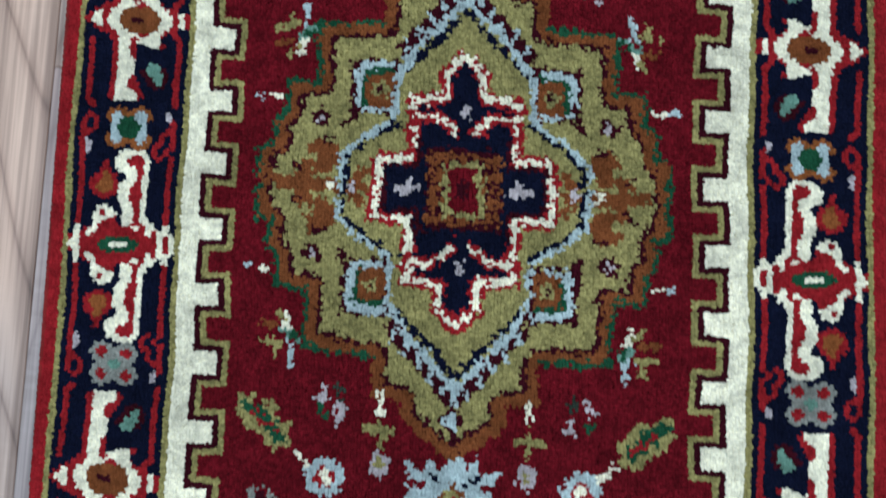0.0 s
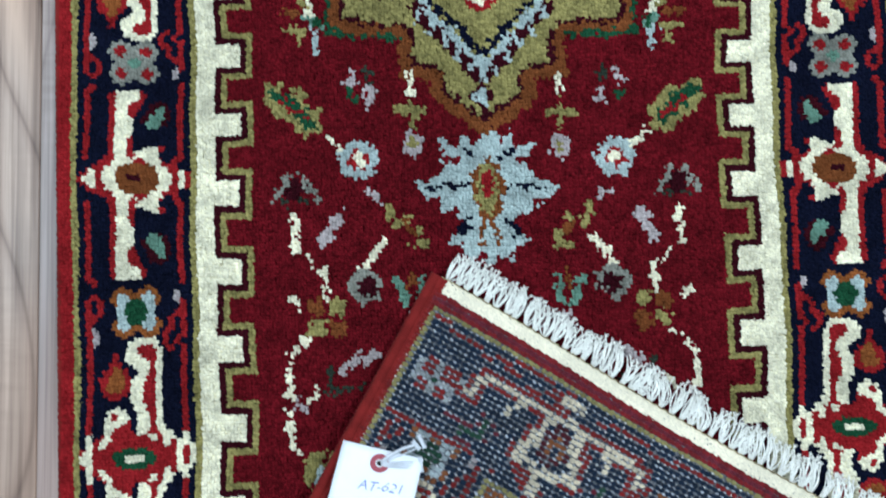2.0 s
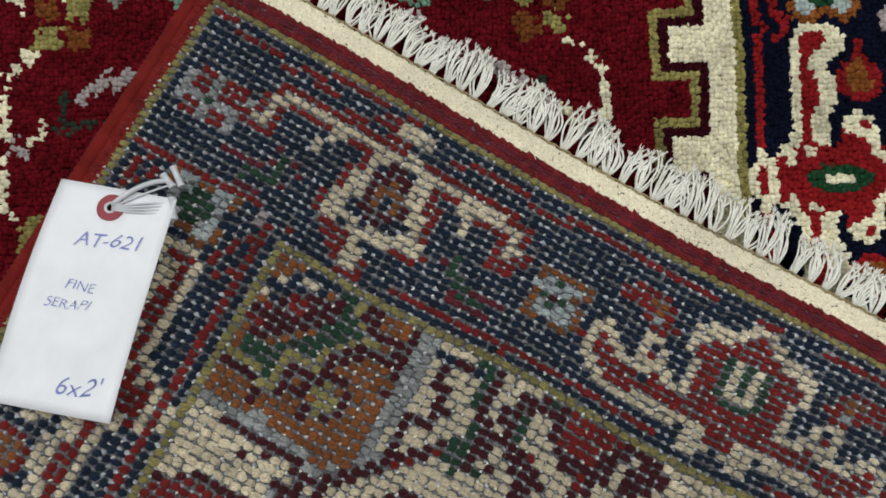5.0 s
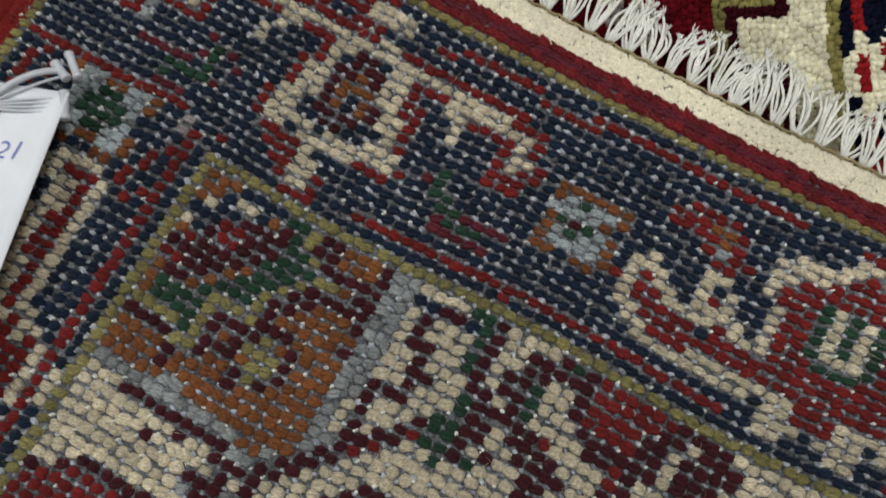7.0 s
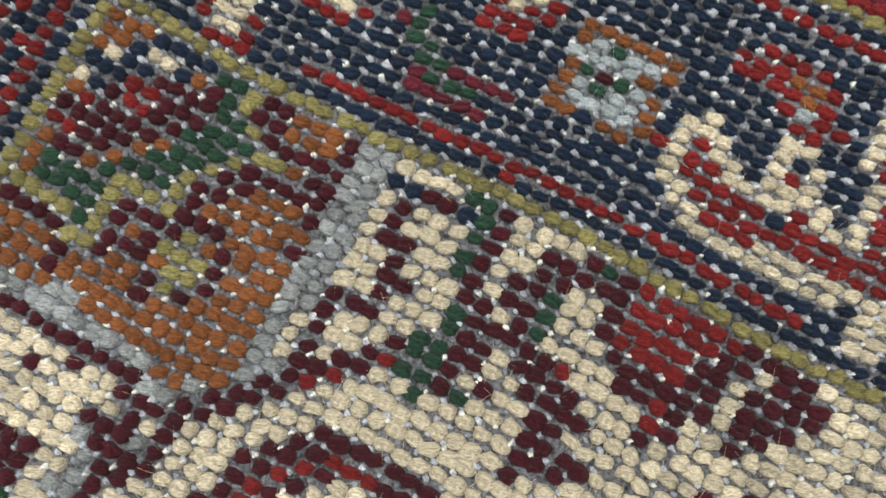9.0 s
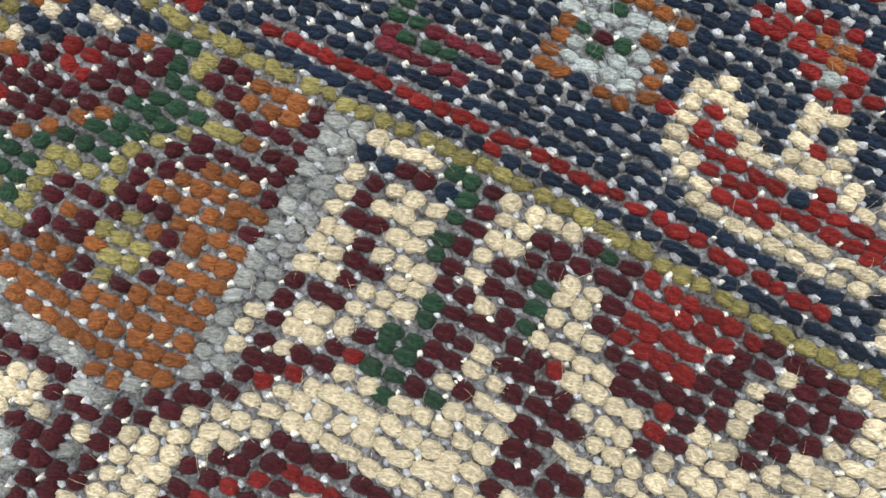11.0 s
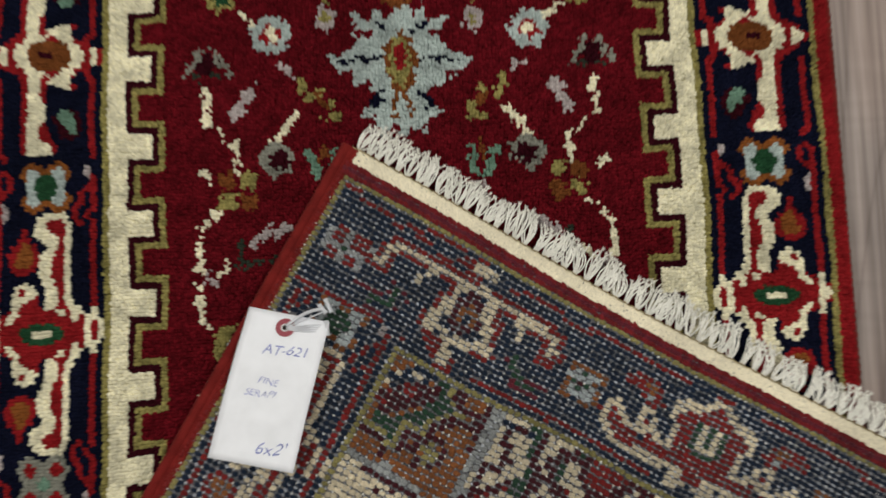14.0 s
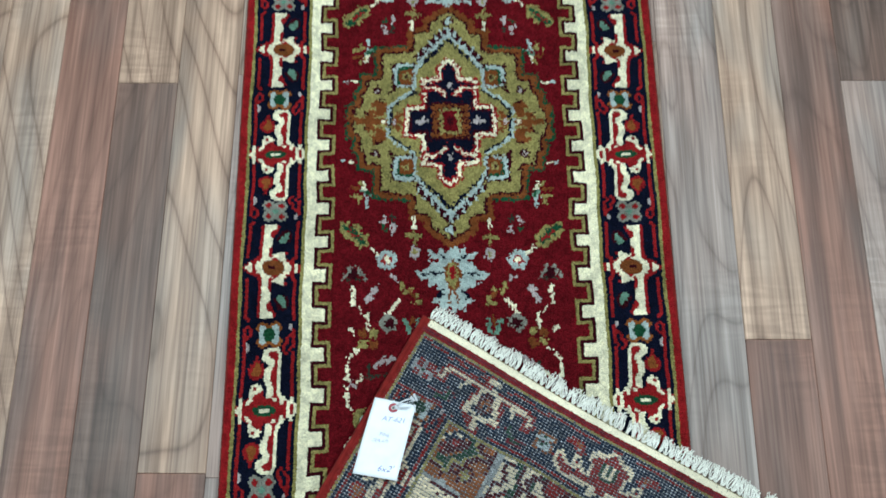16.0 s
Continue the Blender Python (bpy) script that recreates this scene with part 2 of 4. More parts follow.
PLANK, SEAM = 0.0935, 0.417
JOINTS = {-13: 0.30, -12: 0.40, -11: 0.405, -10: 0.124, -9: -0.465, 0: -0.278, 1: 0.395, 2: 0.129, -1: 0.402}
laid = random.Random(5)
for column in range(-20, 13):
    x = SEAM + PLANK * (column + 0.5)
    y = JOINTS.get(column, laid.uniform(-0.5, 0.5)) - 4 * 0.92
    step = 0
    while y < 1.9:
        length = 0.92 if step != 3 or column in JOINTS else laid.uniform(0.6, 1.1)
        a, c = max(y, -1.9), min(y + length, 1.9)
        if c - a > 0.02:
            ob = part("plank", plank_mesh(c - a - 0.0003), floor)
            ob.location = (x, a, 0)
            known = {(-13, 0): "tan", (-12, 0): "tan", (-11, 0): "red", (-10, 0): "dark", (-10, 1): "tan", (-9, 0): "red", (-9, 1): "tan", (-1, 0): "grey", (0, 0): "red",
                     (0, 1): "tan", (1, 0): "red", (2, 0): "grey", (2, 1): "dark"}
            above = 1 if column in JOINTS and a >= JOINTS[column] - 0.01 else 0
            kind = known.get((column, above)) or laid.choice(("red", "dark", "tan", "grey"))
            ob.data.materials[0] = WOODS[kind]
        y += length
        step += 1
# the rest of the floor, out to the walls, as one part
verts, faces, tones = [], [], []
for column in range(-39, 31):
    x = SEAM + PLANK * (column + 0.5)
    if abs(x) > ROOM - 0.02:
        continue
    y = -ROOM - laid.uniform(0.0, 0.85)
    while y < ROOM:
        a, c = max(y, -ROOM), min(y + 0.92, ROOM)
        spans = [(a, c)] if column not in range(-20, 13) else [(a, min(c, -1.9)), (max(a, 1.9), c)]
        for a, c in spans:
            if c - a > 0.01:
                n = len(verts)
                corners = ((x - 0.0466, a), (x + 0.0466, a), (x + 0.0466, c - 0.0003), (x - 0.0466, c - 0.0003))
                verts += [(p, q, -0.006) for p, q in corners] + [(p, q, 0.0) for p, q in corners]
                faces += [(n + 4, n + 5, n + 6, n + 7)] + [(n + k, n + (k + 1) % 4, n + 4 + (k + 1) % 4, n + 4 + k) for k in range(4)]
                tones += [laid.randrange(4)] * 5
        y += 0.92
outer = bpy.data.meshes.new("outer_planks")
outer.from_pydata(verts, [], faces)
for kind in ("red", "dark", "tan", "grey"):
    outer.materials.append(WOODS[kind])
outer.polygons.foreach_set("material_index", tones)
tagged(part("outer_planks", outer, floor), kind="stuff")

for name, b in {"wall_north": (-ROOM, ROOM, 0, ROOM, ROOM + 0.1, CEILING), "wall_south": (-ROOM, -ROOM - 0.1, 0, ROOM, -ROOM, CEILING),
                "wall_east": (ROOM, -ROOM, 0, ROOM + 0.1, ROOM, CEILING), "wall_west": (-ROOM - 0.1, -ROOM, 0, -ROOM, ROOM, CEILING)}.items():
    tagged(new(name, bm_mesh(name, box(*b), PAINT)), "plain white painted wall", "wall", kind="structure")
tagged(new("ceiling", bm_mesh("ceiling", box(-ROOM, -ROOM, CEILING, ROOM, ROOM, CEILING + 0.1), PAINT)), "plain white ceiling", "ceiling", kind="structure")


def ceiling_light(x, y):
    e = thing("ceiling_light", "white fluorescent troffer set against the ceiling", "lamp")
    e["group"] = "ceiling lights"
    e.location = (x, y, CEILING)
    bm = bmesh.new()
    for x0, y0, x1, y1 in ((-0.33, -0.63, -0.3, 0.63), (0.3, -0.63, 0.33, 0.63), (-0.3, -0.63, 0.3, -0.6), (-0.3, 0.6, 0.3, 0.63)):
        b2 = box(x0, y0, -0.05, x1, y1, -0.001)
        tmp = bpy.data.meshes.new("t")
        b2.to_mesh(tmp)
        b2.free()
        bm.from_mesh(tmp)
        bpy.data.meshes.remove(tmp)
    part("frame", bm_mesh("frame", bm, METAL), e)
    part("diffuser", bm_mesh("diffuser", box(-0.3, -0.6, -0.03, 0.3, 0.6, -0.02), GLOW), e)
    lamp = bpy.data.lights.new("troffer_light", "AREA")
    lamp.shape, lamp.size, lamp.size_y, lamp.energy, lamp.color = "RECTANGLE", 0.58, 1.18, LAMP_POWER, (1.0, 1.0, 0.98)
    ob = new("troffer_light", lamp)
    ob.location = (x, y, CEILING - 0.06)


for x, y in LAMPS:
    ceiling_light(x, y)

# ---- rug: the weaver's chart ----
PX, PY = 0.0046, 0.00418
COLS, HALF = 137, 68
J0 = 13  # row of the medallion's centre
JLO, JHI = -200, 104

# border motif, from the ivory diamond (row 0) to the green-eyed one; 18 knots wide, outer edge first
DIAMOND = """rwwrwwbbddbbbwwrwr
.rwrwwbbbbbbbwwrwr
..rrrwwbbbbbwwrr..
....rrwwwrrwwr.r..
.r...rwwrwwww...r.
.r...rwwr..wwr..r.
.r...rwwr.......r.
.r...rwwr.......r.
.r...rwww.......r.
.r...rwww..ttd..r.
.r...rwww.dtttd.r.
.r...rwwr..dttd.r.
.r...rwwrr.ddtd.r.
.r...rwwrr..dd..r.
.r...rwwwwr.....r.
.r...rwwwwr.....r.
..r.............r.""".split("\n")
GREENEYE = """wwrrrggwwwggrrrwrw
rwrrrrgggggrrrrwrw
.wrwrrrrrrrrrwrww.
.w.rwrrrrrrwrww.w.
.r..wrrr.wwrww..r.
.r..wwwr.wwrw...r.
.r..wrww.wwrw...r.
.r...ww..wwrw...r.
.r......wwrrw...r.
.r..rrr.wwrrw...r.
.r.rooorwwrrw...r.
.r.rooorwwrrw...r.
.r.rroor.wwrw...r.
.r..ror..wwrw...r.
.r...r.wwwwrw...r.
.r...r.wwrrrw...r.
.r.....wwrrrw.r.r.
.rp.....wwww.r.r..""".split("\n")
GREY_FLOWER = [".yy..yy.", "yrryyrry", "yrryyrry", ".yyttyy."]
BLUE_FLOWER = [".oo..oo.", "ollooll" + "o", "ollggllo", ".lggggl."]


def border_letter(k, r):
    """The knot k (0 to 17, from the outer edge) of the border, r rows along from an ivory diamond; it repeats after 84."""
    r = int(round(r)) % 84
    up = r <= 42
    r = r if up else 84 - r
    if r <= 16:
        c = DIAMOND[r][k]
    elif r >= 25:
        c = GREENEYE[42 - r][k]
    else:
        q = r - 17
        q = q if q < 4 else 7 - q
        flower = BLUE_FLOWER if up else GREY_FLOWER
        c = flower[q][k - 5] if 5 <= k <= 12 else "."
        if c == "." and (k == 16 or k == 1):
            c = "r" if (r - 17) % 8 > 1 else "n"
        if c == "." and (k, r) in ((2, 18), (3, 19), (3, 20), (2, 21), (14, 22), (14, 23), (13, 24), (15, 21)):
            c = "r"
        if c == "." and (k, r) in ((15, 18), (15, 19), (2, 23), (2, 24)):
            c = "p"
    return "n" if c == "." else c


class Sheet:
    """A knot chart to paint on: letters on a grid with coordinate fields A and B."""

    def __init__(self, a, b, ground):
        self.a, self.b, self.thin = a, b, 1.0
        self.c = np.full(a.shape, LETTERS.index(ground))

    def put(self, mask, letter):
        self.c[mask] = LETTERS.index(letter)

    def near(self, points, width):
        best = np.full(self.a.shape, 1e9)
        for (ax, ay), (bx, by) in zip(points[:-1], points[1:]):
            dx, dy = bx - ax, by - ay
            s = np.clip(((self.a - ax) * dx + (self.b - ay) * dy) / max(dx * dx + dy * dy, 1e-9), 0, 1)
            best = np.minimum(best, np.hypot(self.a - ax - s * dx, self.b - ay - s * dy))
        return best <= width / 2

    def line(self, points, letter, width=1.0, dash=0):
        m = self.near(points, width * self.thin)
        if dash:
            m &= (np.round(self.a + self.b).astype(int) % dash) != 0
        self.put(m, letter)

    def inside(self, points):
        m = np.zeros(self.a.shape, bool)
        n = len(points)
        for i in range(n):
            (x1, y1), (x2, y2) = points[i], points[(i + 1) % n]
            if y1 != y2:
                m ^= ((y1 > self.b) != (y2 > self.b)) & (self.a < (x2 - x1) * (self.b - y1) / (y2 - y1) + x1)
        return m

    def fill(self, points, letter):
        self.put(self.inside(points), letter)

    def disc(self, x, y, rx, ry, letter):
        self.put(((self.a - x) / rx) ** 2 + ((self.b - y) / ry) ** 2 <= 1, letter)

    def dots(self, points, letter):
        for x, y in points:
            self.put((self.a == round(x)) & (self.b == round(y)), letter)

    def rect(self, x0, x1, y0, y1, letter):
        self.put((self.a >= x0) & (self.a <= x1) & (self.b >= y0) & (self.b <= y1), letter)


def paint_field(s):
    """The red field: a stepped medallion in the middle and sprays of flowers, mirrored to all four sides."""
    outer = [(34, 0), (34, 6.5), (31.6, 7.5), (31.6, 12), (30, 13.5), (30, 19), (25, 19), (25, 30), (13.7, 30.6), (13.7, 38), (8.6, 38.4), (8.6, 41.6), (0, 48.6)]
    closed = [(-1, -1), (34, -1)] + outer + [(-1, 49.6)]
    s.fill(closed, "v")
    m = s.inside(closed)
    s.put(m & s.near(outer, 5.4), "d")
    s.put(m & s.near(outer, 4.0), "b")
    s.line(outer[:9], "g", 1.2)
    # side foliage of the medallion
    s.rect(20, 31, -1, 1.4, "b")
    s.disc(23.5, 5.5, 2.6, 3.4, "b")
    s.disc(26.5, 2.8, 1.6, 1.4, "b")
    s.disc(25.2, 5.0, 0.9, 0.9, "v")
    s.line([(21.8, 8), (24, 8.6)], "d", 1)
    s.line([(27, 2.5), (28.5, 4)], "d", 1)
    s.line([(16, 0), (18.8, 0), (17, 3)], "b", 2.2)
    s.disc(24, 12.6, 1.7, 1.7, "d")
    s.disc(24, 12.6, 0.6, 1.1, "p")
    s.line([(20, 11.5), (18.5, 13)], "d", 1.2)
    # corner pod
    s.rect(10.8, 19.4, 13.4, 23.6, "d")
    s.fill([(12, 13.8), (17.6, 13.8), (18.6, 15), (18.6, 21.6), (17, 23), (12, 23)], "l")
    s.fill([(12, 14.6), (16.6, 14.6), (17.4, 15.5), (17.4, 21), (16.4, 21.8), (12, 21.8)], "g")
    s.fill([(12, 14.6), (16, 14.6), (16.5, 15.5), (16.5, 20.4), (15.5, 20.9), (12, 20.9)], "b")
    s.disc(14.3, 17.8, 1.2, 1.5, "v")
    s.disc(14.3, 17.8, 0.5, 0.6, "d")
    # pale blue inner frame
    rim = [(20.5, 0), (20.5, 5.5), (16, 10), (11.5, 13), (11.3, 20.5), (8.0, 26.5), (0, 35.5)]
    s.fill([(-1, -1), (20.5, -1)] + rim + [(-1, 36)], "v")
    s.line([(10.6, 21), (0, 33.4)], "n", 1.4)
    s.line([(19.6, 0), (19.6, 5.2), (15, 9.6), (10.6, 12.4)], "n", 1.0)
    s.line([(10, 25.5), (5.4, 31), (0.5, 37)], "d", 4.6)
    s.line(rim[:5], "l", 1.3)
    s.line(rim[4:], "l", 1.8)
    for a, b in ((9.8, 25.6), (7.8, 28), (5.8, 30.4), (3.8, 32.8), (1.8, 35.2)):
        s.line([(a, b), (a + 0.6, b + 1.8)], "l", 1.0)
    s.rect(0, 0.6, 34, 38.5, "l")
    s.line([(16, 0), (18.6, 0), (17, 3)], "b", 2.2)
    s.put((np.abs(s.a - 22.6) < 0.8) & (s.b < 0.8), "w")
    s.put((np.abs(s.a - 18.4) < 0.6) & (s.b < 0.8), "p")
    # tip leaf
    s.fill([(0, 38.5), (2.6, 41), (0, 44)], "d")
    s.fill([(0, 39.2), (1.5, 41), (0, 43)], "l")
    # inner cross
    cross = [(14.3, 0), (14.3, 5.5), (8.6, 5.5), (8.6, 12.8), (8.8, 16.4), (3.0, 17), (3.0, 21.5), (0, 25)]
    s.fill([(-1, -1), (14.3, -1)] + cross + [(-1, 26)], "n")
    s.line(cross, "r", 3.4)
    s.fill([(-1, -1), (13.2, -1), (13.2, 4.5), (7.6, 4.5), (7.6, 15.2), (2.0, 15.8), (2.0, 20.5), (0, 23), (-1, 23)], "n")
    s.line([(13.2, 0), (13.2, 4.4), (7.6, 4.4), (7.6, 9)], "d", 1.0)
    s.line(cross, "w", 1.3)
    s.line([(8.4, 13.2), (4.6, 13.2), (1.6, 10.4)], "r", 2.8)
    s.line([(8.4, 13.4), (4.6, 13.2), (1.6, 10.4)], "w", 1.2)
    s.rect(0, 6.2, 0, 7.4, "d")
    s.put((s.a <= 6.2) & (s.b <= 7.4) & (np.round(s.a) % 2 == 0) & (np.round(s.b) % 3 != 1), "b")
    s.line([(5, 0), (5, 6), (0, 6)], "b", 1.0)
    s.rect(0, 3.4, 0, 5.0, "v")
    s.rect(0, 2.4, 0, 4.0, "R")
    s.rect(0, 1.0, 0, 1.6, "d")
    s.rect(7, 11.5, 0, 0.6, "p")
    s.rect(8.6, 9.4, 0, 1.6, "p")
    s.put((s.a < 0.8) & (np.abs(s.b - 14) < 1.2), "p")
    # field sprays
    s.line([(31.5, 16.2), (33, 16.2)], "w", 1.2)
    s.line([(34.4, 16), (34.9, 16)], "l", 1.6)
    s.line([(28.2, 24.5), (27.6, 28)], "w", 1.8)
    s.line([(27.4, 28.5), (27.0, 33.5)], "l", 1.3)
    s.line([(28.4, 27), (26, 29)], "t", 1.5)
    s.line([(29.6, 23.8), (28.6, 25)], "v", 1.5)
    s.line([(32.4, 29), (29, 29.4), (30, 31.5)], "v", 1.6)
    s.line([(31.6, 26), (29.8, 26.4)], "b", 2.0)
    s.put((np.abs(s.a - 26.8) < 0.6) & (np.abs(s.b - 28) < 1), "g")
    leaf = [(35.5, 38.6), (33.6, 38.6), (32, 40.8), (29.6, 39.8), (28.8, 42.6), (26.8, 43.4), (26.6, 47.6), (30.6, 47.8), (32, 45.4), (34, 45), (35.6, 42)]
    s.fill(leaf, "v")
    s.line([(33.8, 40.6), (31, 43), (28.8, 45.8)], "g", 3.0)
    s.line([(33.2, 41.4), (29.2, 45)], "r", 0.9)
    s.line([(26, 48), (23, 51)], "w", 1.3, 3)
    s.disc(20.6, 52.6, 3.1, 3.3, "l")
    s.disc(20.6, 52.6, 1.7, 1.8, "r")
    s.disc(20.6, 52.6, 0.9, 1.0, "w")
    s.line([(21.4, 36), (21.4, 38.6), (22.4, 39)], "p", 1.5)
    s.line([(19, 40), (18.8, 42.6)], "p", 1.9)
    s.line([(19.4, 36.4), (18.8, 38.4)], "k", 1.5)
    s.line([(22, 40.6), (21, 41.6)], "g", 1.7)
    s.line([(12, 37.6), (12, 40.8)], "w", 1.5)
    s.line([(12, 42), (12, 47)], "v", 1.0)
    s.line([(14, 44), (10, 44)], "v", 2.2)
    s.disc(12, 50, 1.7, 2.2, "p")
    s.disc(12, 50, 0.6, 1.1, "v")
    # pale blue palmette
    s.fill([(0, 48.6), (1, 47.8), (2, 50.4), (3.9, 47.8), (4.4, 50.6), (8.2, 48.6), (6.4, 52.2), (4, 52.6), (5, 53.6), (7.4, 53.0), (7.2, 55.4), (11.8, 56.6),
            (10, 59), (7, 59.4), (7.4, 61.2), (4.8, 61.2), (3.4, 63), (6.6, 66), (4, 66.8), (3, 69.4), (1.6, 67.4), (0, 70)], "l")
    s.line([(10, 57.2), (3, 57.2)], "n", 0.8)
    s.line([(4, 50.8), (1.8, 52.6)], "n", 1.0)
    s.line([(2.8, 62.6), (4.6, 63.8), (4.0, 65)], "n", 1.1)
    s.disc(0, 57.4, 2.6, 5.0, "b")
    s.disc(0, 57.4, 1.7, 3.9, "v")
    s.disc(0, 57.0, 0.7, 2.1, "r")
    s.line([(0.8, 63), (1.4, 66)], "b", 1.0)
    # lower sprays
    s.line([(34, 58.4), (33, 57), (31.8, 54.6)], "y", 1.2)
    s.line([(27.2, 58.4), (28.4, 57), (29.6, 54.6)], "y", 1.2)
    s.line([(32.6, 59), (30.6, 58.2), (29, 59)], "k", 1.4)
    s.disc(30.7, 57, 1.6, 1.8, "d")
    s.line([(30.8, 61), (30.8, 66.6)], "w", 1.5)
    s.line([(26.4, 65), (24.2, 61.6)], "p", 2.4)
    s.line([(19.4, 57.8), (17.6, 58.8)], "p", 1.3, 3)
    s.line([(16, 60), (15.4, 63), (12.4, 62)], "v", 1.8)
    s.line([(13.4, 62.6), (11.6, 64.6)], "b", 1.6)
    s.line([(12.8, 66.4), (10.6, 66.6), (10.8, 64.4)], "v", 1.4)
    s.line([(16.6, 65), (19.9, 69.6)], "w", 1.5)
    s.line([(29.4, 67), (26.4, 70)], "w", 1.3, 3)
    s.line([(26, 70), (26, 74)], "w", 1.3)
    s.disc(19.6, 72.2, 2.7, 2.8, "y")
    s.disc(19.4, 72.6, 1.5, 1.6, "d")
    s.line([(14.6, 71.4), (13.4, 75.6)], "t", 1.5)
    s.line([(10.8, 71.4), (11.4, 75)], "t", 1.5)
    s.line([(12.4, 70.6), (12.6, 73)], "b", 1.3)
    s.line([(12.4, 77), (12.5, 79.4)], "p", 1.1)
    s.line([(31.7, 73.6), (30.5, 75.2)], "w", 1.4)
    for a, b, c in ((27.5, 75.2, "b"), (24.3, 75.2, "v"), (27.4, 78.2, "v"), (24.2, 78.4, "b")):
        s.rect(a - 1.2, a + 1.2, b - 1.2, b + 1.2, c)
    s.line([(29, 80), (32.6, 83.4)], "w", 1.4, 4)
    s.line([(32.5, 84), (32.3, 89)], "w", 1.4)
    s.line([(31.4, 89.8), (29.8, 91)], "p", 1.3)
    s.line([(29.2, 89.4), (28, 88)], "w", 1.3)
    s.line([(32.4, 91), (32.3, 96.4)], "w", 1.5)
    s.line([(31.4, 97.2), (31, 97.8)], "w", 1.2)
    s.line([(24, 85), (21.6, 83.6), (18.6, 82.8)], "p", 2.2)
    s.line([(25.7, 84), (25.7, 88), (20.8, 87.6)], "k", 1.2)
    s.line([(19.4, 91.6), (22.2, 96)], "w", 1.4, 4)
    s.disc(27, 101, 3.6, 4.0, "v")
    s.line([(27, 96.4), (27, 105)], "R", 1.2)
    s.line([(23, 99), (31, 103)], "R", 1.0)
    s.disc(27, 101.4, 1.8, 1.8, "l")
    s.line([(30.6, 105), (32, 108), (32, 113)], "w", 1.4)


def doubled(c):
    """A chart at twice the knots, its stair-steps eased where two like letters meet at a corner."""
    p = np.pad(c, 1, mode="edge")
    up, down, left, right = p[2:, 1:-1], p[:-2, 1:-1], p[1:-1, :-2], p[1:-1, 2:]
    out = np.repeat(np.repeat(c, 2, 0), 2, 1)
    for row, col, v, h, v2, h2 in ((0, 0, down, left, up, right), (0, 1, down, right, up, left), (1, 0, up, left, down, right), (1, 1, up, right, down, left)):
        m = (v == h) & (v != h2) & (h != v2)
        out[row::2, col::2][m] = v[m]
    return out


def front_chart():
    i, j = np.meshgrid(np.arange(COLS) - HALF, np.arange(JLO, JHI + 1))
    fi, fj = np.meshgrid((np.arange(2 * COLS) + 0.5) / 2 - 0.5 - HALF, (np.arange(2 * (JHI - JLO + 1)) + 0.5) / 2 - 0.5 + JLO)
    b = np.abs(J0 - fj)
    b = np.where(b > 113, np.abs(226 - b), b)
    # the weaver's hand: knots stray a little from the drawn line
    r = np.random.default_rng(3)
    stray = [np.repeat(np.repeat(r.normal(0, 0.26, (JHI - JLO + 1, COLS)), 2, 0), 2, 1) + r.normal(0, 0.16, fi.shape) for k in range(2)]
    field = Sheet(np.abs(np.abs(fi) + stray[0]), np.abs(b + stray[1]), "R")
    field.thin = 0.72
    paint_field(field)
    s = Sheet(np.abs(i).astype(float), j.astype(float), "R")
    edge = HALF - np.abs(i)
    # crenellated band: ivory teeth with a maroon and an olive line round them
    q = (j + 8.5 + 1200) % 12
    q = np.minimum(q, 12 - q)
    s.put((edge == 29) | ((edge == 28) & (q > 1.6)) | ((edge >= 25) & (edge < 29) & (q > 1.6)), "d")
    s.put((edge == 26) & (q > 3), "v")
    s.put((edge >= 26) & (edge <= 30) & (np.abs(q - 3.4) < 0.6), "v")
    s.put((edge == 30) & (q <= 3.2), "v")
    s.put((edge == 30) & (q > 4), "R")
    s.put((edge >= 27) & (edge <= 29) & (q > 4.4), "R")
    s.put((edge >= 22) & (edge <= 24), "w")
    s.put((edge >= 25) & (edge <= 28) & (q < 1.7), "w")
    s.put((edge == 21) | (edge == 2), "v")
    for k in range(18):
        col = [LETTERS.index(border_letter(k, -42 - jj)) for jj in range(JLO, JHI + 1)]
        s.c[:, 3 + k] = col
        s.c[:, COLS - 4 - k] = col
    s.put(edge <= 1, "r")
    fine = np.repeat(np.repeat(s.c, 2, 0), 2, 1)
    softened = (np.abs(fi) < HALF - 2.4) & (np.abs(fi) > HALF - 20.6)
    fine[softened] = doubled(s.c)[softened]
    inner = np.abs(fi) < HALF - 30.5
    fine[inner] = field.c[inner]
    return fine


FRONT = front_chart()

# the turned-over end: columns from its corner along the fringe, rows from the outer olive line inward
TIP, ANGLE = Vector((-0.031, -0.253)), radians(-29.0)
EU = Vector((math.cos(ANGLE), math.sin(ANGLE)))
EV = Vector((math.sin(ANGLE), -math.cos(ANGLE)))
FOLD_DIR = Vector((math.cos(ANGLE / 2), math.sin(ANGLE / 2)))
FOLD_N = Vector((-FOLD_DIR.y, FOLD_DIR.x))
REACH = (TIP.x + HALF * PX) / (2 * FOLD_N.x)  # from the corner to the crease
CREASE = TIP - REACH * FOLD_N
V0, VI = 0.0215, 0.1122  # the two olive lines, from the fringe
PU, U2 = 0.00471, 0.0065  # knots along the fringe, and the second one's place
BACK_COLS, BACK_ROWS, EDGE_ROWS = 135, 230, 22


def row_v(r):
    """How far from the fringe a row of knots lies."""
    return np.where(r < EDGE_ROWS, V0 + (VI - V0) / EDGE_ROWS * r, VI + 0.0044 * (r - EDGE_ROWS))


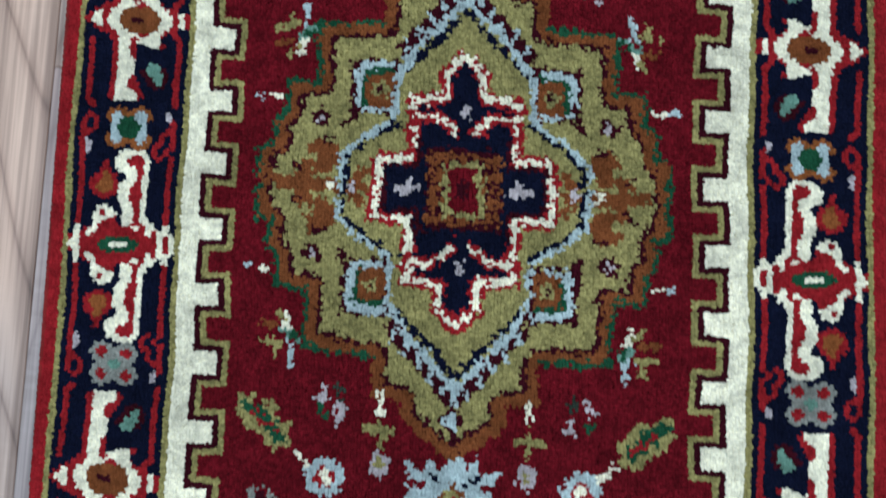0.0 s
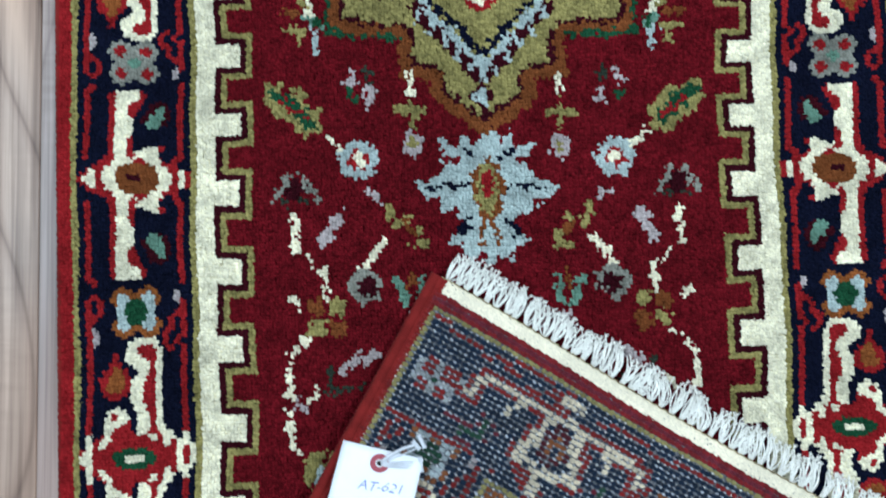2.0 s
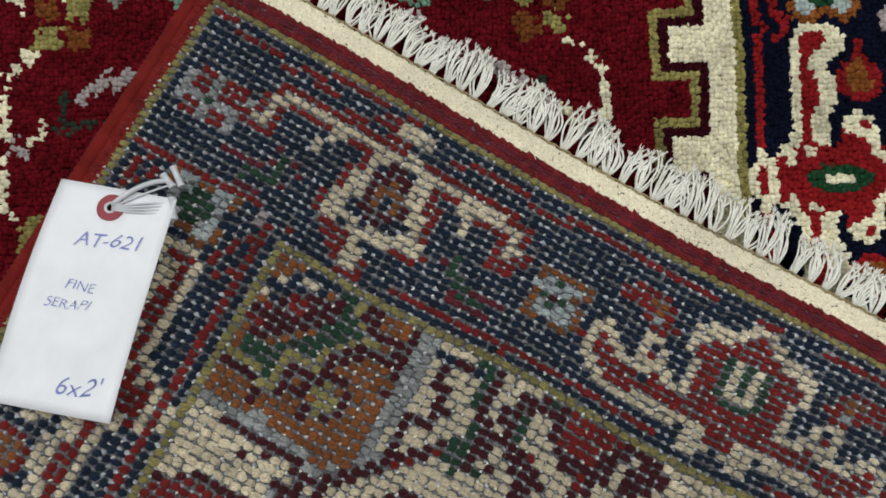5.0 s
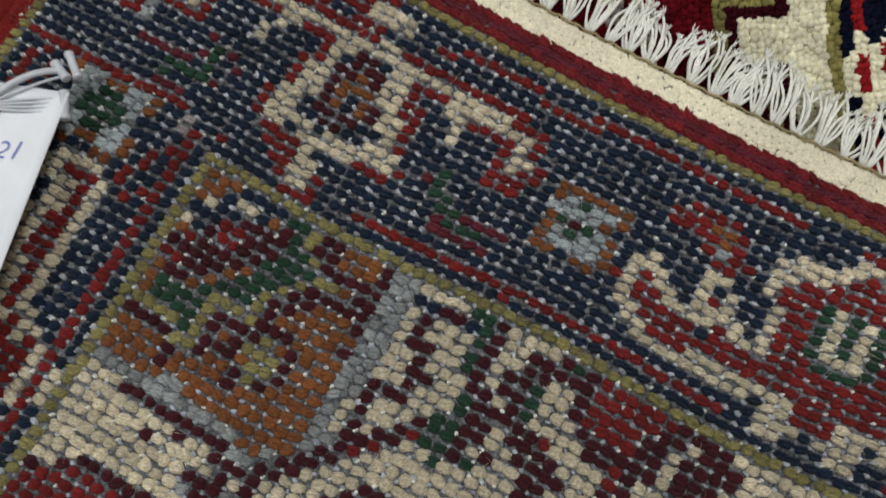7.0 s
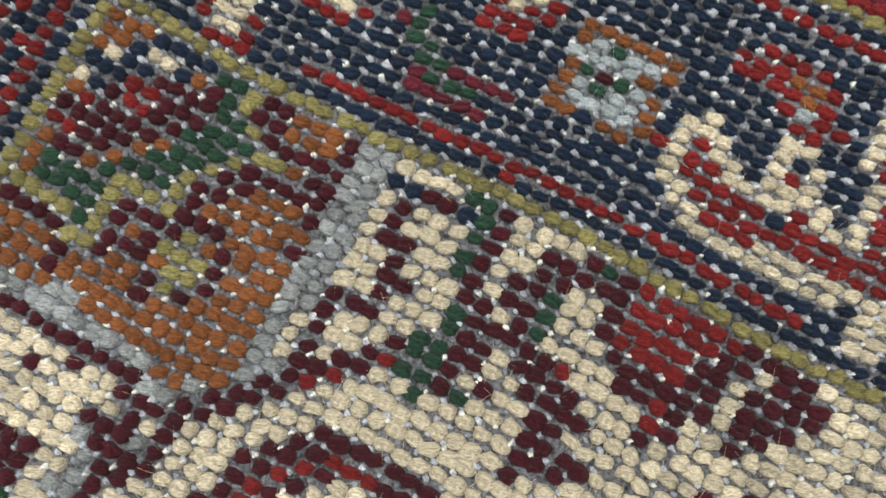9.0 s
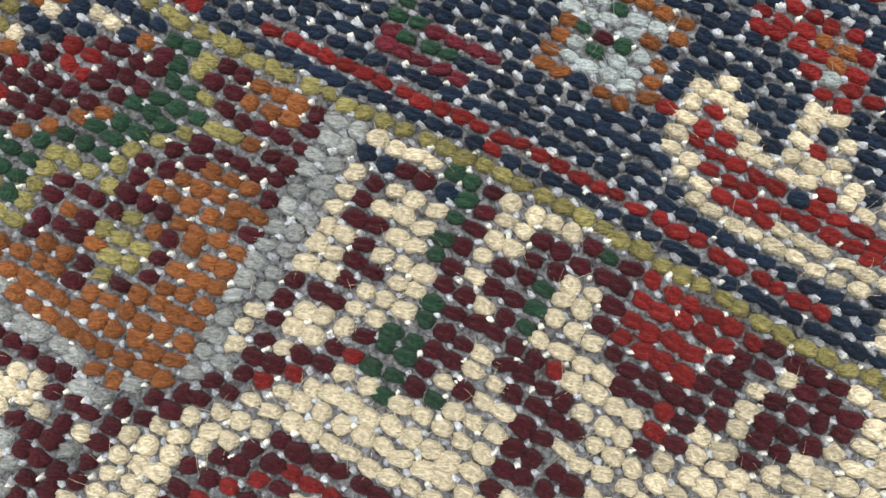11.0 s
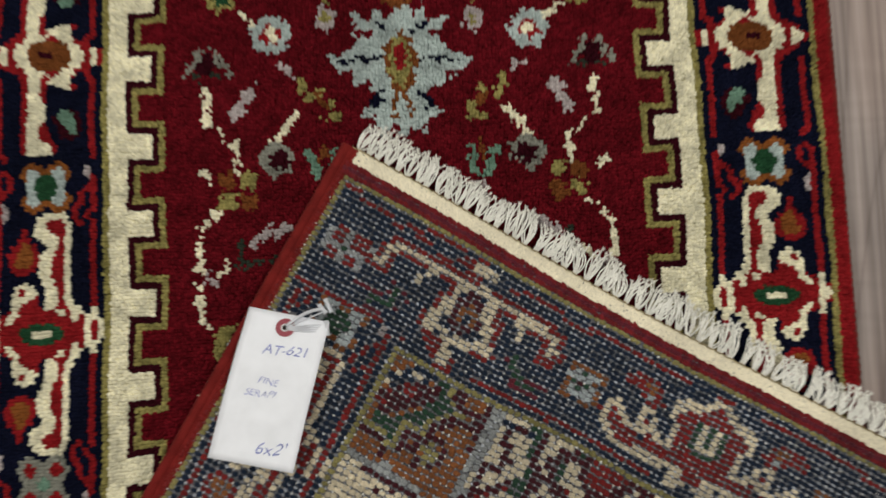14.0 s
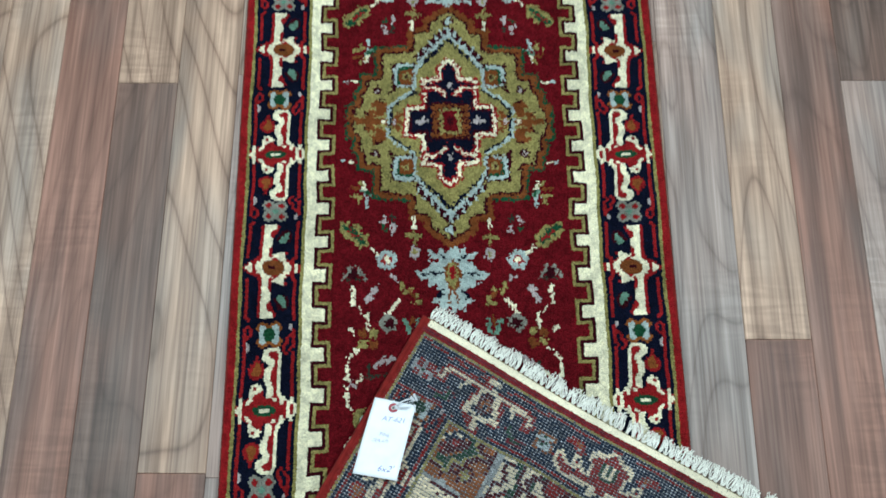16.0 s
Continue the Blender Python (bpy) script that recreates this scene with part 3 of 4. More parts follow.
def paint_end(s):
    """The pale end panel inside the border, as the back shows it."""
    s.thin = 0.88
    s.put((s.a > 20) & (s.b > EDGE_ROWS), "w")
    # pale ground strip under the olive line
    s.line([(39.9, 23.8), (41.9, 23.9), (43.8, 23.8)], "n", 1.3)
    s.line([(40.3, 24.5), (41.4, 24.6), (43.3, 24.1)], "d", 1.0)
    # orange corner block with its grey edge
    s.fill([(21.3, 22.9), (25.2, 22.4), (32.3, 22.2), (37.3, 22.5), (38.4, 23.1), (38.5, 27.5), (38.7, 30.3), (38.3, 33.3), (38.2, 36.8), (36.3, 39.3), (33.7, 39.9), (31.6, 39.4), (27.6, 38.7), (24, 38.8), (20.5, 39.2), (21.2, 34.4), (21.6, 28.9)], "o")
    s.line([(37.1, 23.5), (37.8, 22.9)], "d", 1.2)
    s.line([(37.7, 23.4), (37.5, 25.5), (37.2, 26.8), (37.7, 29.4), (37, 29.7)], "d", 1.3)
    s.fill([(21.9, 25.1), (25.9, 22.2), (30.9, 20.8), (28.7, 23.3), (24.9, 25.1), (22.8, 27.8), (21.6, 27.7)], "n")
    s.fill([(21.4, 22.6), (25.2, 22.4), (24.1, 23.6), (21.9, 25.4)], "o")
    s.dots([(22.2, 26.6), (23.4, 25.4), (24.6, 24.4), (25.9, 23.5), (27.2, 22.5)], "w")
    s.fill([(27.4, 23.4), (30.4, 21.8), (32.6, 26.1), (30.2, 28.5), (29.3, 29.9), (26.6, 31), (26.5, 32.6), (27, 34.1), (26.1, 34.4), (24.9, 33.9), (22.7, 33.7), (22.4, 32), (25.2, 31.1), (28.1, 28), (30.1, 24.4)], "g")
    s.fill([(21.9, 28.7), (22.9, 27.4), (25.1, 25.3), (26.5, 24.3), (29.4, 23.9), (30.1, 24.4), (29.5, 25.3), (27.8, 28.1), (25.1, 30.9), (22.4, 31.4)], "d")
    s.line([(22.8, 27.8), (24.4, 27.3), (26.1, 27.1)], "r", 0.9)
    s.line([(24.4, 26.3), (26.3, 26.1)], "r", 0.9)
    s.line([(26.6, 24.5), (28.4, 24.4)], "r", 0.9)
    s.line([(21.9, 29.7), (23.9, 29.6)], "r", 0.9)
    s.line([(31.2, 21.6), (31.1, 22.9), (31.4, 24.2), (32.6, 25.2), (33.7, 26), (32.3, 27.2), (30.5, 28.6), (30.3, 29.9), (30.5, 31.2)], "v", 1.2)
    s.line([(30.5, 31.2), (28.7, 31.1), (26.9, 31.2), (27, 33), (27.2, 34.4), (25.7, 35.2)], "v", 1.2)
    s.line([(25.2, 34.5), (23.6, 34.2), (21.9, 34)], "v", 1.2)
    s.line([(32.6, 22.3), (32.3, 24.1), (33.6, 25.2), (34.8, 25.2), (36.5, 24.6)], "d", 1.3)
    s.line([(36.2, 26.2), (37.3, 25.2)], "d", 1.2)
    s.line([(36.2, 26.5), (33.6, 27.2), (32.3, 28.1), (31.3, 29.4), (31.2, 30.6)], "d", 1.2)
    s.line([(28.4, 32.4), (30, 32.2), (29.6, 33.9), (28.5, 34.2), (28.3, 34.7)], "d", 1.4)
    s.line([(32.7, 30.6), (33.8, 31.9), (33.4, 34), (33, 35.2), (30.5, 35.5)], "d", 1.4)
    s.line([(28.1, 32.6), (30.8, 31.9), (32.9, 30.7)], "d", 1.3)
    s.line([(22.5, 34.9), (23.9, 34.8), (25.4, 35.1), (26.1, 36.5)], "d", 1.2)
    s.fill([(30.5, 32.4), (32.5, 31.5), (33.4, 33.8), (31.9, 35.1)], "v")
    s.line([(22, 39.1), (24.1, 38.9), (27.6, 38.5), (30.1, 39.1), (32.3, 39.3), (34.6, 39.8), (36.7, 39.5), (38.5, 37.3), (38.4, 35.8), (38.3, 33.3), (38.6, 30), (38.5, 27.5), (38.4, 25.1), (38.5, 22.8)], "y", 1.4)
    # outer line of the block
    s.line([(24.7, 39.8), (27.4, 39.5), (30.5, 40.4), (32.3, 40.2), (34.1, 41.2), (35.7, 40.7), (37.7, 38.9), (40.1, 36.8)], "d", 1.2)
    s.line([(39.9, 35.2), (40, 32.8), (40.4, 31.2), (41.6, 30.6)], "d", 1.1)
    s.line([(40.7, 26.1), (41.7, 27.4), (42.5, 29), (41.8, 30.7), (40.4, 31.7)], "d", 1.2)
    # first branch, maroon and red
    s.line([(34.9, 45), (35.7, 42.9), (35.9, 41.1), (37.7, 38.9), (40.1, 36.8), (40.5, 35.8), (42.8, 33.3), (45, 31.4), (45.7, 30.8)], "d", 1.7)
    s.dots([(40.6, 35.9), (41.7, 34.7), (43.5, 32.9), (44.6, 31.8)], "r")
    # left flower on the pale ground
    s.dots([(31.6, 43.2), (33.4, 43.1), (33.2, 44.7), (27.7, 42.3), (29.6, 41), (28.7, 40.1), (30.4, 47.3)], "d")
    s.line([(31.4, 44.3), (33.4, 44.2), (35, 42.9)], "y", 1.1)
    s.line([(33.7, 41.3), (34, 42.8), (34.7, 44.4)], "d", 1.2)
    # green and maroon stems
    s.line([(44.3, 22.5), (45, 24.9), (45.6, 27.4), (45.6, 29.5), (45.5, 31.6), (45.6, 33.6), (47.7, 33.3)], "g", 1.3)
    s.line([(47.7, 33.3), (49.4, 31.7), (49.6, 30.2), (49.3, 28.7), (50, 26.9), (50.1, 25.3), (51.1, 23.4), (52.4, 23.1)], "g", 1.1)
    s.line([(45.6, 22.6), (45.7, 24.9), (46.3, 27.4), (46.8, 29.2), (46.7, 31.8), (46.7, 33)], "d", 1.4)
    s.line([(48.5, 28.8), (48.4, 30.8), (48.6, 32.2)], "d", 1.2)
    s.line([(51.3, 22.9), (50.1, 24.2), (49.2, 25.5), (49.2, 26.9), (49, 28), (48.6, 28.9)], "d", 1.3)
    s.line([(49.7, 28.8), (51.1, 29), (52.6, 29.7), (52.2, 30.7)], "d", 1.2)
    s.dots([(52, 29.3), (53.2, 30.9)], "r")
    s.dots([(53.6, 31.4), (52.2, 32.8), (52.4, 33.9), (54.5, 32.7), (54.6, 33.4), (53.5, 34.5)], "d")
    s.dots([(53.3, 33.1)], "y")
    # red leaf
    s.fill([(52.3, 22.9), (54.5, 21.8), (57.2, 22), (59.7, 22.1), (61.9, 22.2), (61.9, 24), (60.2, 23.9), (59.1, 24.4), (58.6, 26.2), (58.8, 27.9), (58.2, 29.6), (56.9, 30.1), (55.5, 28.3), (53.6, 27.6), (52.4, 25.8)], "d")
    s.fill([(53.3, 22.8), (54.6, 22), (59.5, 22.4), (60.9, 22.8), (59.2, 23.7), (58, 25.9), (57.3, 27), (56.6, 25.5), (55, 26.8), (53.6, 25.7)], "r")
    s.dots([(57.2, 27.6), (57.2, 28.6), (55.8, 26.5)], "r")
    # maroon leaf
    s.fill([(60, 25.5), (61.7, 24.1), (63, 23), (64.3, 24.3), (63.5, 26.2), (61.9, 27), (61.2, 28.4), (60.5, 27.8)], "d")
    s.dots([(62.6, 24.5), (61.7, 25.7)], "r")
    # sprays further along
    s.line([(47.5, 27.4), (49.5, 23.8), (51.9, 23.8)], "d", 1.3)
    s.line([(58.1, 28.5), (58.7, 25), (61, 21.9), (64.2, 24.8), (61.9, 26.9)], "d", 1.6)
    s.line([(50.5, 30.3), (52.6, 31.3), (52.3, 34.7)], "d", 1.6)
    # lower maroon arc
    s.line([(40, 44.9), (41.1, 41.2), (44.1, 38.5), (47.7, 38.3), (50.6, 40.4)], "d", 3.0)
    s.line([(40.5, 43.1), (42.7, 40), (45.7, 38.7)], "r", 1.1)
    # lower left leaf in red, maroon and green
    s.fill([(21.3, 48.3), (25.9, 45.3), (30.9, 46), (30.3, 51.9), (26.8, 52.6), (21.7, 53.3)], "d")
    s.fill([(21.7, 48.5), (26.2, 45.9), (29.4, 46.7), (25.2, 49.7), (22, 51.8)], "r")
    s.line([(22.1, 54.1), (28.2, 52.4), (29.8, 49.1)], "g", 1.4)
    s.line([(32.9, 43.3), (33.9, 48.2), (34, 53.3)], "d", 2.2)
    s.line([(32.7, 45), (32.5, 47.5)], "y", 1.3)
    s.dots([(25.4, 55.8), (27, 56.3), (22.1, 59.5), (23.5, 59.8), (26.3, 54)], "d")
    # red panel that the pale ground steps round
    s.fill([(43.8, 69.6), (39.4, 55.3), (42.1, 50.5), (46, 51), (46.8, 48.2), (50.3, 45.7), (52.5, 41.6), (54.7, 41.4), (56.2, 36.8), (59.4, 34), (62.9, 30.5), (66.3, 29.9), (69.2, 31.5), (72.2, 34.6), (80.8, 47.9), (66, 65.1)], "r")
    s.line([(39.4, 55.3), (40, 50.7), (45.8, 50.6), (46.1, 46.8), (49.8, 45.8), (50.1, 42.3), (54.3, 40.7), (55.4, 36.8), (59, 33.3), (62.8, 30.3), (66.3, 29.9), (69.2, 31.5), (72.8, 35)], "d", 1.5)
    s.line([(40.8, 53.8), (47.2, 51.8), (48.5, 47.2), (51.8, 46.7), (52.4, 42.9), (55.5, 41.9)], "v", 1.2)
    # right leaf past the panel
    s.fill([(68.9, 26.2), (72.1, 23.7), (77.1, 24.8), (75.6, 28), (78.5, 29.4), (76.2, 32.4), (72.1, 30)], "r")
    s.line([(68, 25.8), (71.3, 29.6), (75, 31.5)], "d", 1.2)
    s.fill([(80.3, 25.2), (86.1, 21.3), (85.4, 26.5), (82.8, 27.5)], "d")
    s.disc(61, 56, 3, 4, "y")
    s.disc(61, 56, 1.6, 2.4, "d")
    s.line([(40, 58), (46, 58), (50, 62), (56, 58), (62, 60)], "w", 1.4)
    s.line([(40, 59.4), (46, 59.4), (50, 63.4), (56, 59.4), (62, 61.4)], "n", 1.4)
    s.disc(58, 72, 6, 7, "v")
    s.disc(58, 72, 4, 5, "d")


def paint_end_border(s):
    """The navy border along the fringe, as the back shows it, up to the medallion in its middle."""
    # red lines along the border
    s.line([(32.7, 20), (44.9, 20.5), (51.4, 20.4), (54.2, 20.2), (58.5, 19.9), (61.3, 19.7)], "r", 0.9)
    s.line([(0.5, 19.1), (5.2, 19.1), (9.8, 19), (14.9, 19.2), (20.7, 19.9)], "r", 0.9)
    s.line([(15.7, 3.1), (21.1, 3.8), (25.5, 2.5)], "r", 0.8)
    s.line([(18.1, 1.2), (22.6, 1.2), (24.4, 1.9)], "r", 0.9)
    s.line([(32.2, 2.7), (37.2, 2), (42.6, 2.8), (47.3, 2.2), (52.1, 1.8), (56.7, 1.5), (61.5, 1.7)], "r", 0.9)
    s.line([(2.9, 1.1), (7.6, 1.8), (11.5, 1.5)], "r", 0.9)
    s.line([(11.6, 3.3), (17, 1.3), (22.7, 1.4)], "r", 0.9)
    # grey flower with red petals
    s.fill([(4.3, 7.7), (7.2, 7.2), (10.3, 7.1), (11.5, 9.5), (10.5, 13.1), (7.8, 13.8), (5.5, 13.9), (4, 12.6), (3.9, 9.4)], "y")
    s.dots([(7, 10.8)], "g")
    for a, b in ((5.5, 9.0), (5.5, 12.5), (9.0, 9.0), (8.5, 12.4)):
        s.rect(a - 1.0, a + 1.0, b - 1.0, b + 1.0, "r")
    # ivory diamond
    s.line([(12.5, 10.3), (13.8, 6.1), (22.9, 6.1), (30.6, 6.1), (40.7, 6.7), (41.5, 9.2), (41, 10.8)], "r", 3.0)
    s.line([(27.9, 19.9), (23.3, 15.5), (25.3, 6.4), (26.6, 2.4)], "r", 3.0)
    s.line([(32.4, 15.3), (32, 11.7), (30.9, 6.6)], "r", 2.9)
    s.fill([(25.3, 6.4), (27.8, 4.7), (30.7, 6.8), (31.3, 10.9), (31.7, 13.8), (28.3, 16.5), (26.1, 16.5), (23.3, 15.3)], "n")
    s.fill([(25.2, 8.9), (27.9, 6), (30.1, 8.8), (30.4, 12.2), (28.8, 13.9), (26.8, 14.7), (25.3, 12.8)], "d")
    s.fill([(26.4, 9.7), (28.3, 8), (29.4, 9.6), (29.2, 12), (27.2, 13.4), (26.5, 11.6)], "o")
    s.dots([(28, 10.6), (27.7, 12.2)], "n")
    s.line([(12.5, 9.9), (13.4, 7.5), (13.9, 6.2), (22.9, 6.1), (25, 5.9)], "w", 1.2)
    s.line([(18.6, 9.7), (19.8, 8.2), (20.5, 7)], "w", 1.1)
    s.line([(26.6, 2.4), (28.7, 2.6)], "w", 1.6)
    s.line([(25.3, 6.4), (24.8, 9.8), (23.9, 12.8), (23.3, 15.5), (25.3, 15), (27, 16.7)], "w", 1.5)
    s.line([(27, 16.7), (27.7, 19.5)], "w", 1.6)
    s.line([(27.9, 15.8), (30.4, 15.4), (31.8, 14.1)], "w", 1.4)
    s.line([(32.4, 14.7), (31.8, 11.9), (30.7, 10), (30.8, 7), (29.3, 5.7), (25.7, 6.1)], "w", 1.5)
    s.line([(30.4, 6.3), (35.5, 6.3), (40.8, 6.8), (41.5, 9.2), (40.7, 10.3)], "w", 1.2)
    s.line([(35, 7.3), (36.1, 9.8)], "w", 1.2)
    # leaves in maroon and green
    s.line([(11, 15.3), (13.7, 15), (15.3, 15)], "m", 1.0)
    s.line([(13.8, 18.2), (16.4, 18)], "m", 1.0)
    s.line([(14, 16.6), (16.7, 15.5), (17.5, 12.4)], "g", 1.1)
    s.dots([(16.1, 12.4), (16.4, 13.8), (18.3, 12.8), (18.9, 14.5), (17.5, 16.4)], "m")
    s.line([(36, 14.2), (37.6, 15.4), (37.7, 17.5), (39.3, 18.2), (41.5, 17.8)], "m", 1.1)
    s.line([(38.7, 16), (41, 15.9), (42.7, 16)], "m", 1.0)
    s.line([(36.9, 13.2), (37.4, 15), (38.8, 16.6), (40.6, 17)], "g", 1.2)
    # blue flower with orange edge
    s.fill([(44.7, 14.1), (44.2, 10.5), (44.7, 8.8), (46.1, 8.3), (47.6, 8.6), (49.7, 8.1), (50.8, 9.5), (50.7, 11.5), (50.6, 13.8), (48.9, 15.2), (46.3, 15.2), (44.8, 15.3)], "o")
    s.fill([(45.3, 13.7), (44.8, 10.7), (46, 9.3), (47, 9.7), (49.4, 9), (50.1, 10.4), (49.2, 11.9), (49.8, 13.7), (48.4, 14.3), (47.4, 14), (45.8, 14.7)], "l")
    s.dots([(48.1, 8.5), (49.8, 11.3), (47.3, 15.2)], "n")
    s.dots([(46.3, 11.6), (47.3, 10.5), (48.3, 11.7), (47.4, 12.7)], "g")
    s.dots([(47.4, 11.5)], "d")
    s.dots([(49.2, 11.1)], "o")
    # red leaf with an orange heart
    s.fill([(51.8, 6.8), (54.8, 4.3), (56.1, 4.5), (58.1, 5.3), (59.2, 7.7), (58.2, 9.9), (56.2, 10.4), (56.2, 8.3), (53.6, 7.1)], "r")
    s.fill([(54.5, 5.2), (56.1, 5.1), (58.5, 6.5), (57.8, 7.2), (56.4, 6.9), (55.2, 6.2)], "o")
    s.dots([(57.1, 8), (57.3, 8.5)], "l")
    # green-eyed medallion
    s.fill([(51, 14), (52.2, 11.4), (55, 13.4), (58.2, 15.7), (59.9, 14.5), (63.1, 15), (61.7, 14.2), (61.8, 8.6), (61.8, 4.8), (64.3, 4.5), (66, 1), (69.2, 3.6), (70.6, 6.5), (73.5, 5.5), (73.1, 10.5), (70.7, 13.9), (69.5, 16.5), (66.3, 19.4), (64.3, 17), (57.3, 17.3), (52.6, 17.1)], "r")
    s.fill([(54.2, 11.6), (56.6, 10.8), (58.8, 10.6), (61.7, 10.4), (61.7, 13.2), (59.6, 13.7), (59.1, 15.1), (55.8, 13.7)], "n")
    s.line([(57.9, 12.2), (59.2, 14.5)], "r", 1.1)
    s.line([(52.9, 11.2), (51.9, 14.3), (52.6, 16.6), (54.1, 17.8), (58.2, 17.6), (61.5, 17.5), (64.7, 17.2)], "w", 1.1)
    s.line([(52.6, 11.4), (54.4, 12.9), (56, 14.1), (58, 13.5), (56.7, 12.1), (57.4, 9.9)], "w", 1.1)
    s.line([(58.8, 10.6), (59.6, 13.7), (62.1, 13.9), (62, 10.2), (61.2, 9), (61.6, 5.3), (64, 5.6), (65.7, 4.2), (66.6, 2.5)], "w", 1.1)
    s.dots([(63.4, 4.1), (64.6, 3.3)], "n")
    s.line([(68.6, 4), (70, 6.1), (72.9, 5.9), (73, 9.1), (70.9, 12.4), (70.9, 14.3)], "w", 1.1)
    s.line([(64.3, 17.9), (64.6, 20.4)], "w", 1.1)
    s.line([(65.1, 17.4), (65.5, 19)], "w", 1.0)
    s.fill([(69.7, 8), (72, 7.4), (73, 10.1)], "n")
    s.line([(70.3, 6.7), (71.7, 7.6), (72.1, 10.7)], "r", 1.3)
    s.fill([(64.1, 7.9), (66.9, 7.5), (67.6, 10.3), (67.1, 13.9), (65.2, 13.7), (64.7, 11.3)], "g")
    s.line([(66.2, 8.4), (66.4, 12)], "w", 1.1)


def back_chart():
    c, r = np.meshgrid(np.arange(BACK_COLS).astype(float), np.arange(BACK_ROWS).astype(float))
    a = np.minimum(c, BACK_COLS - 1 - c)
    s = Sheet(a, r, "w")
    paint_end(s)
    panel = s.c.copy()
    s.put(a < 21, "n")
    s.put(r < EDGE_ROWS, "n")
    s.thin = 1.12
    paint_end_border(s)
    inside = (a > 21) & (r > EDGE_ROWS)
    s.c[inside] = panel[inside]
    for q in range(BACK_COLS):
        half = min(q, BACK_COLS - 1 - q)
        if 3 <= half <= 20:
            for row in range(EDGE_ROWS - 2, BACK_ROWS):
                s.c[row, q] = LETTERS.index(border_letter(half - 3, (row - 3) * 84 / 79.3))
    s.put(((r == EDGE_ROWS) & (a >= 21)) | ((a == 21) & (r >= EDGE_ROWS)), "v")
    s.put((r == 0) | (a == 2), "v")
    s.put((a == 19) & (r > EDGE_ROWS + 1) & (np.round(r).astype(int) % 7 > 0), "r")
    s.put(a < 2, "r")
    return s.c


REVERSE = back_chart()


# ---- rug: shape ----
def rug_point(i, j):
    """Where the knot in column i and row j lies on the floor."""
    y = np.where(j >= -42, PY * j, -42 * PY + 0.0047 * (j + 42))
    x = i * PX - 0.018 * y + 0.0009 * np.sin(0.11 * j + 0.05 * i) + 0.0006 * np.sin(0.31 * j - 0.17 * i) * (np.abs(i) < 66)
    y = y + np.where(j < 0, 0.03 * (np.maximum(j, -110) / 84.0) ** 2, 0) * x + 0.0009 * np.sin(0.13 * i + 0.07 * j) + 0.0006 * np.sin(0.33 * i - 0.2 * j)
    return x, y


def flap_height(x, y):
    h = ((x - CREASE.x) * FOLD_N.x + (y - CREASE.y) * FOLD_N.y) / REACH
    return 0.0185 + 0.045 * (1 - h) + 0.0015 * np.sin(9 * x + 4) * np.sin(7 * y)


def eased(f):
    f = np.clip(f, 0, 1)
    return f * f * (3 - 2 * f)


def flap_point(u, v):
    """A place on the turned-over part; the weaving bows inward along the fringe and wavers a little at the inner line."""
    f = np.clip(v / VI, 0, 1)
    f = np.where(v > VI, eased((0.30 - v) / (0.30 - VI)), f)
    v = v + 0.0105 * eased((u + 0.02) / 0.29) * np.clip(1 - v / VI, 0, 1) + 0.0014 * np.sin(2 * np.pi * (u - 0.115) / 0.14) * eased(u / 0.12) * f
    x = TIP.x + u * EU.x + v * EV.x
    y = TIP.y + u * EU.y + v * EV.y
    return x, y, flap_height(x, y)


rng = np.random.default_rng(7)
rug = thing("rug", "hand-knotted red wool runner rug, one end turned over", "rug")

# pile: four tufts to a knot
tj, ti = np.meshgrid((np.arange(2 * (JHI - JLO + 1)) + 0.5) / 2 - 0.5 + JLO, (np.arange(2 * COLS) + 0.5) / 2 - 0.5 - HALF, indexing="ij")
ti, tj, tl = ti.ravel(), tj.ravel(), FRONT.ravel()
cx, cy = rug_point(ti, tj)
ahead = (cx - CREASE.x) * FOLD_N.x + (cy - CREASE.y) * FOLD_N.y
du = (cx - TIP.x) * EU.x + (cy - TIP.y) * EU.y
dv = (cx - TIP.x) * EV.x + (cy - TIP.y) * EV.y
keep = (ahead > 0) & ~((du > 0.05) & (dv > 0.05))
ti, tj, tl = ti[keep], tj[keep], tl[keep]
n = len(ti)
bx, by = rug_point(ti, tj)
jx, jy = rng.normal(0, 0.00042, n), rng.normal(0, 0.00042, n) - 0.0005
top = 0.0108 + rng.normal(0, 0.0004, n) + 0.0007 * np.sin(bx * 31) * np.sin(by * 23)
turn = rng.uniform(-0.6, 0.6, n)
verts = np.empty((n, 8, 3), np.float32)
for q, (sx, sy) in enumerate(((-1, -1), (1, -1), (1, 1), (-1, 1))):
    verts[:, q, 0], verts[:, q, 1], verts[:, q, 2] = bx + sx * 0.0014, by + sy * 0.0014, 0.0052
    c, s = np.cos(turn), np.sin(turn)
    verts[:, 4 + q, 0] = bx + jx + 0.00122 * (c * sx - s * sy)
    verts[:, 4 + q, 1] = by + jy + 0.00122 * (s * sx + c * sy)
    verts[:, 4 + q, 2] = top + rng.normal(0, 0.0002, n)
quad = np.array([(4, 5, 6, 7), (0, 1, 5, 4), (1, 2, 6, 5), (2, 3, 7, 6), (3, 0, 4, 7)])
quads = (np.arange(n)[:, None, None] * 8 + quad[None]).reshape(-1, 4)
pile = fast_mesh("pile", verts.reshape(-1, 3), quads, np.empty((0, 3), int), PILE, np.repeat(tl, 5), np.empty(0, int))
part("pile", pile, rug, "dense cut wool pile, red with navy border", kind="stuff")


# foundation under the pile, cut along the crease
def crease_y(x):
    return CREASE.y + (x - CREASE.x) * FOLD_DIR.y / FOLD_DIR.x


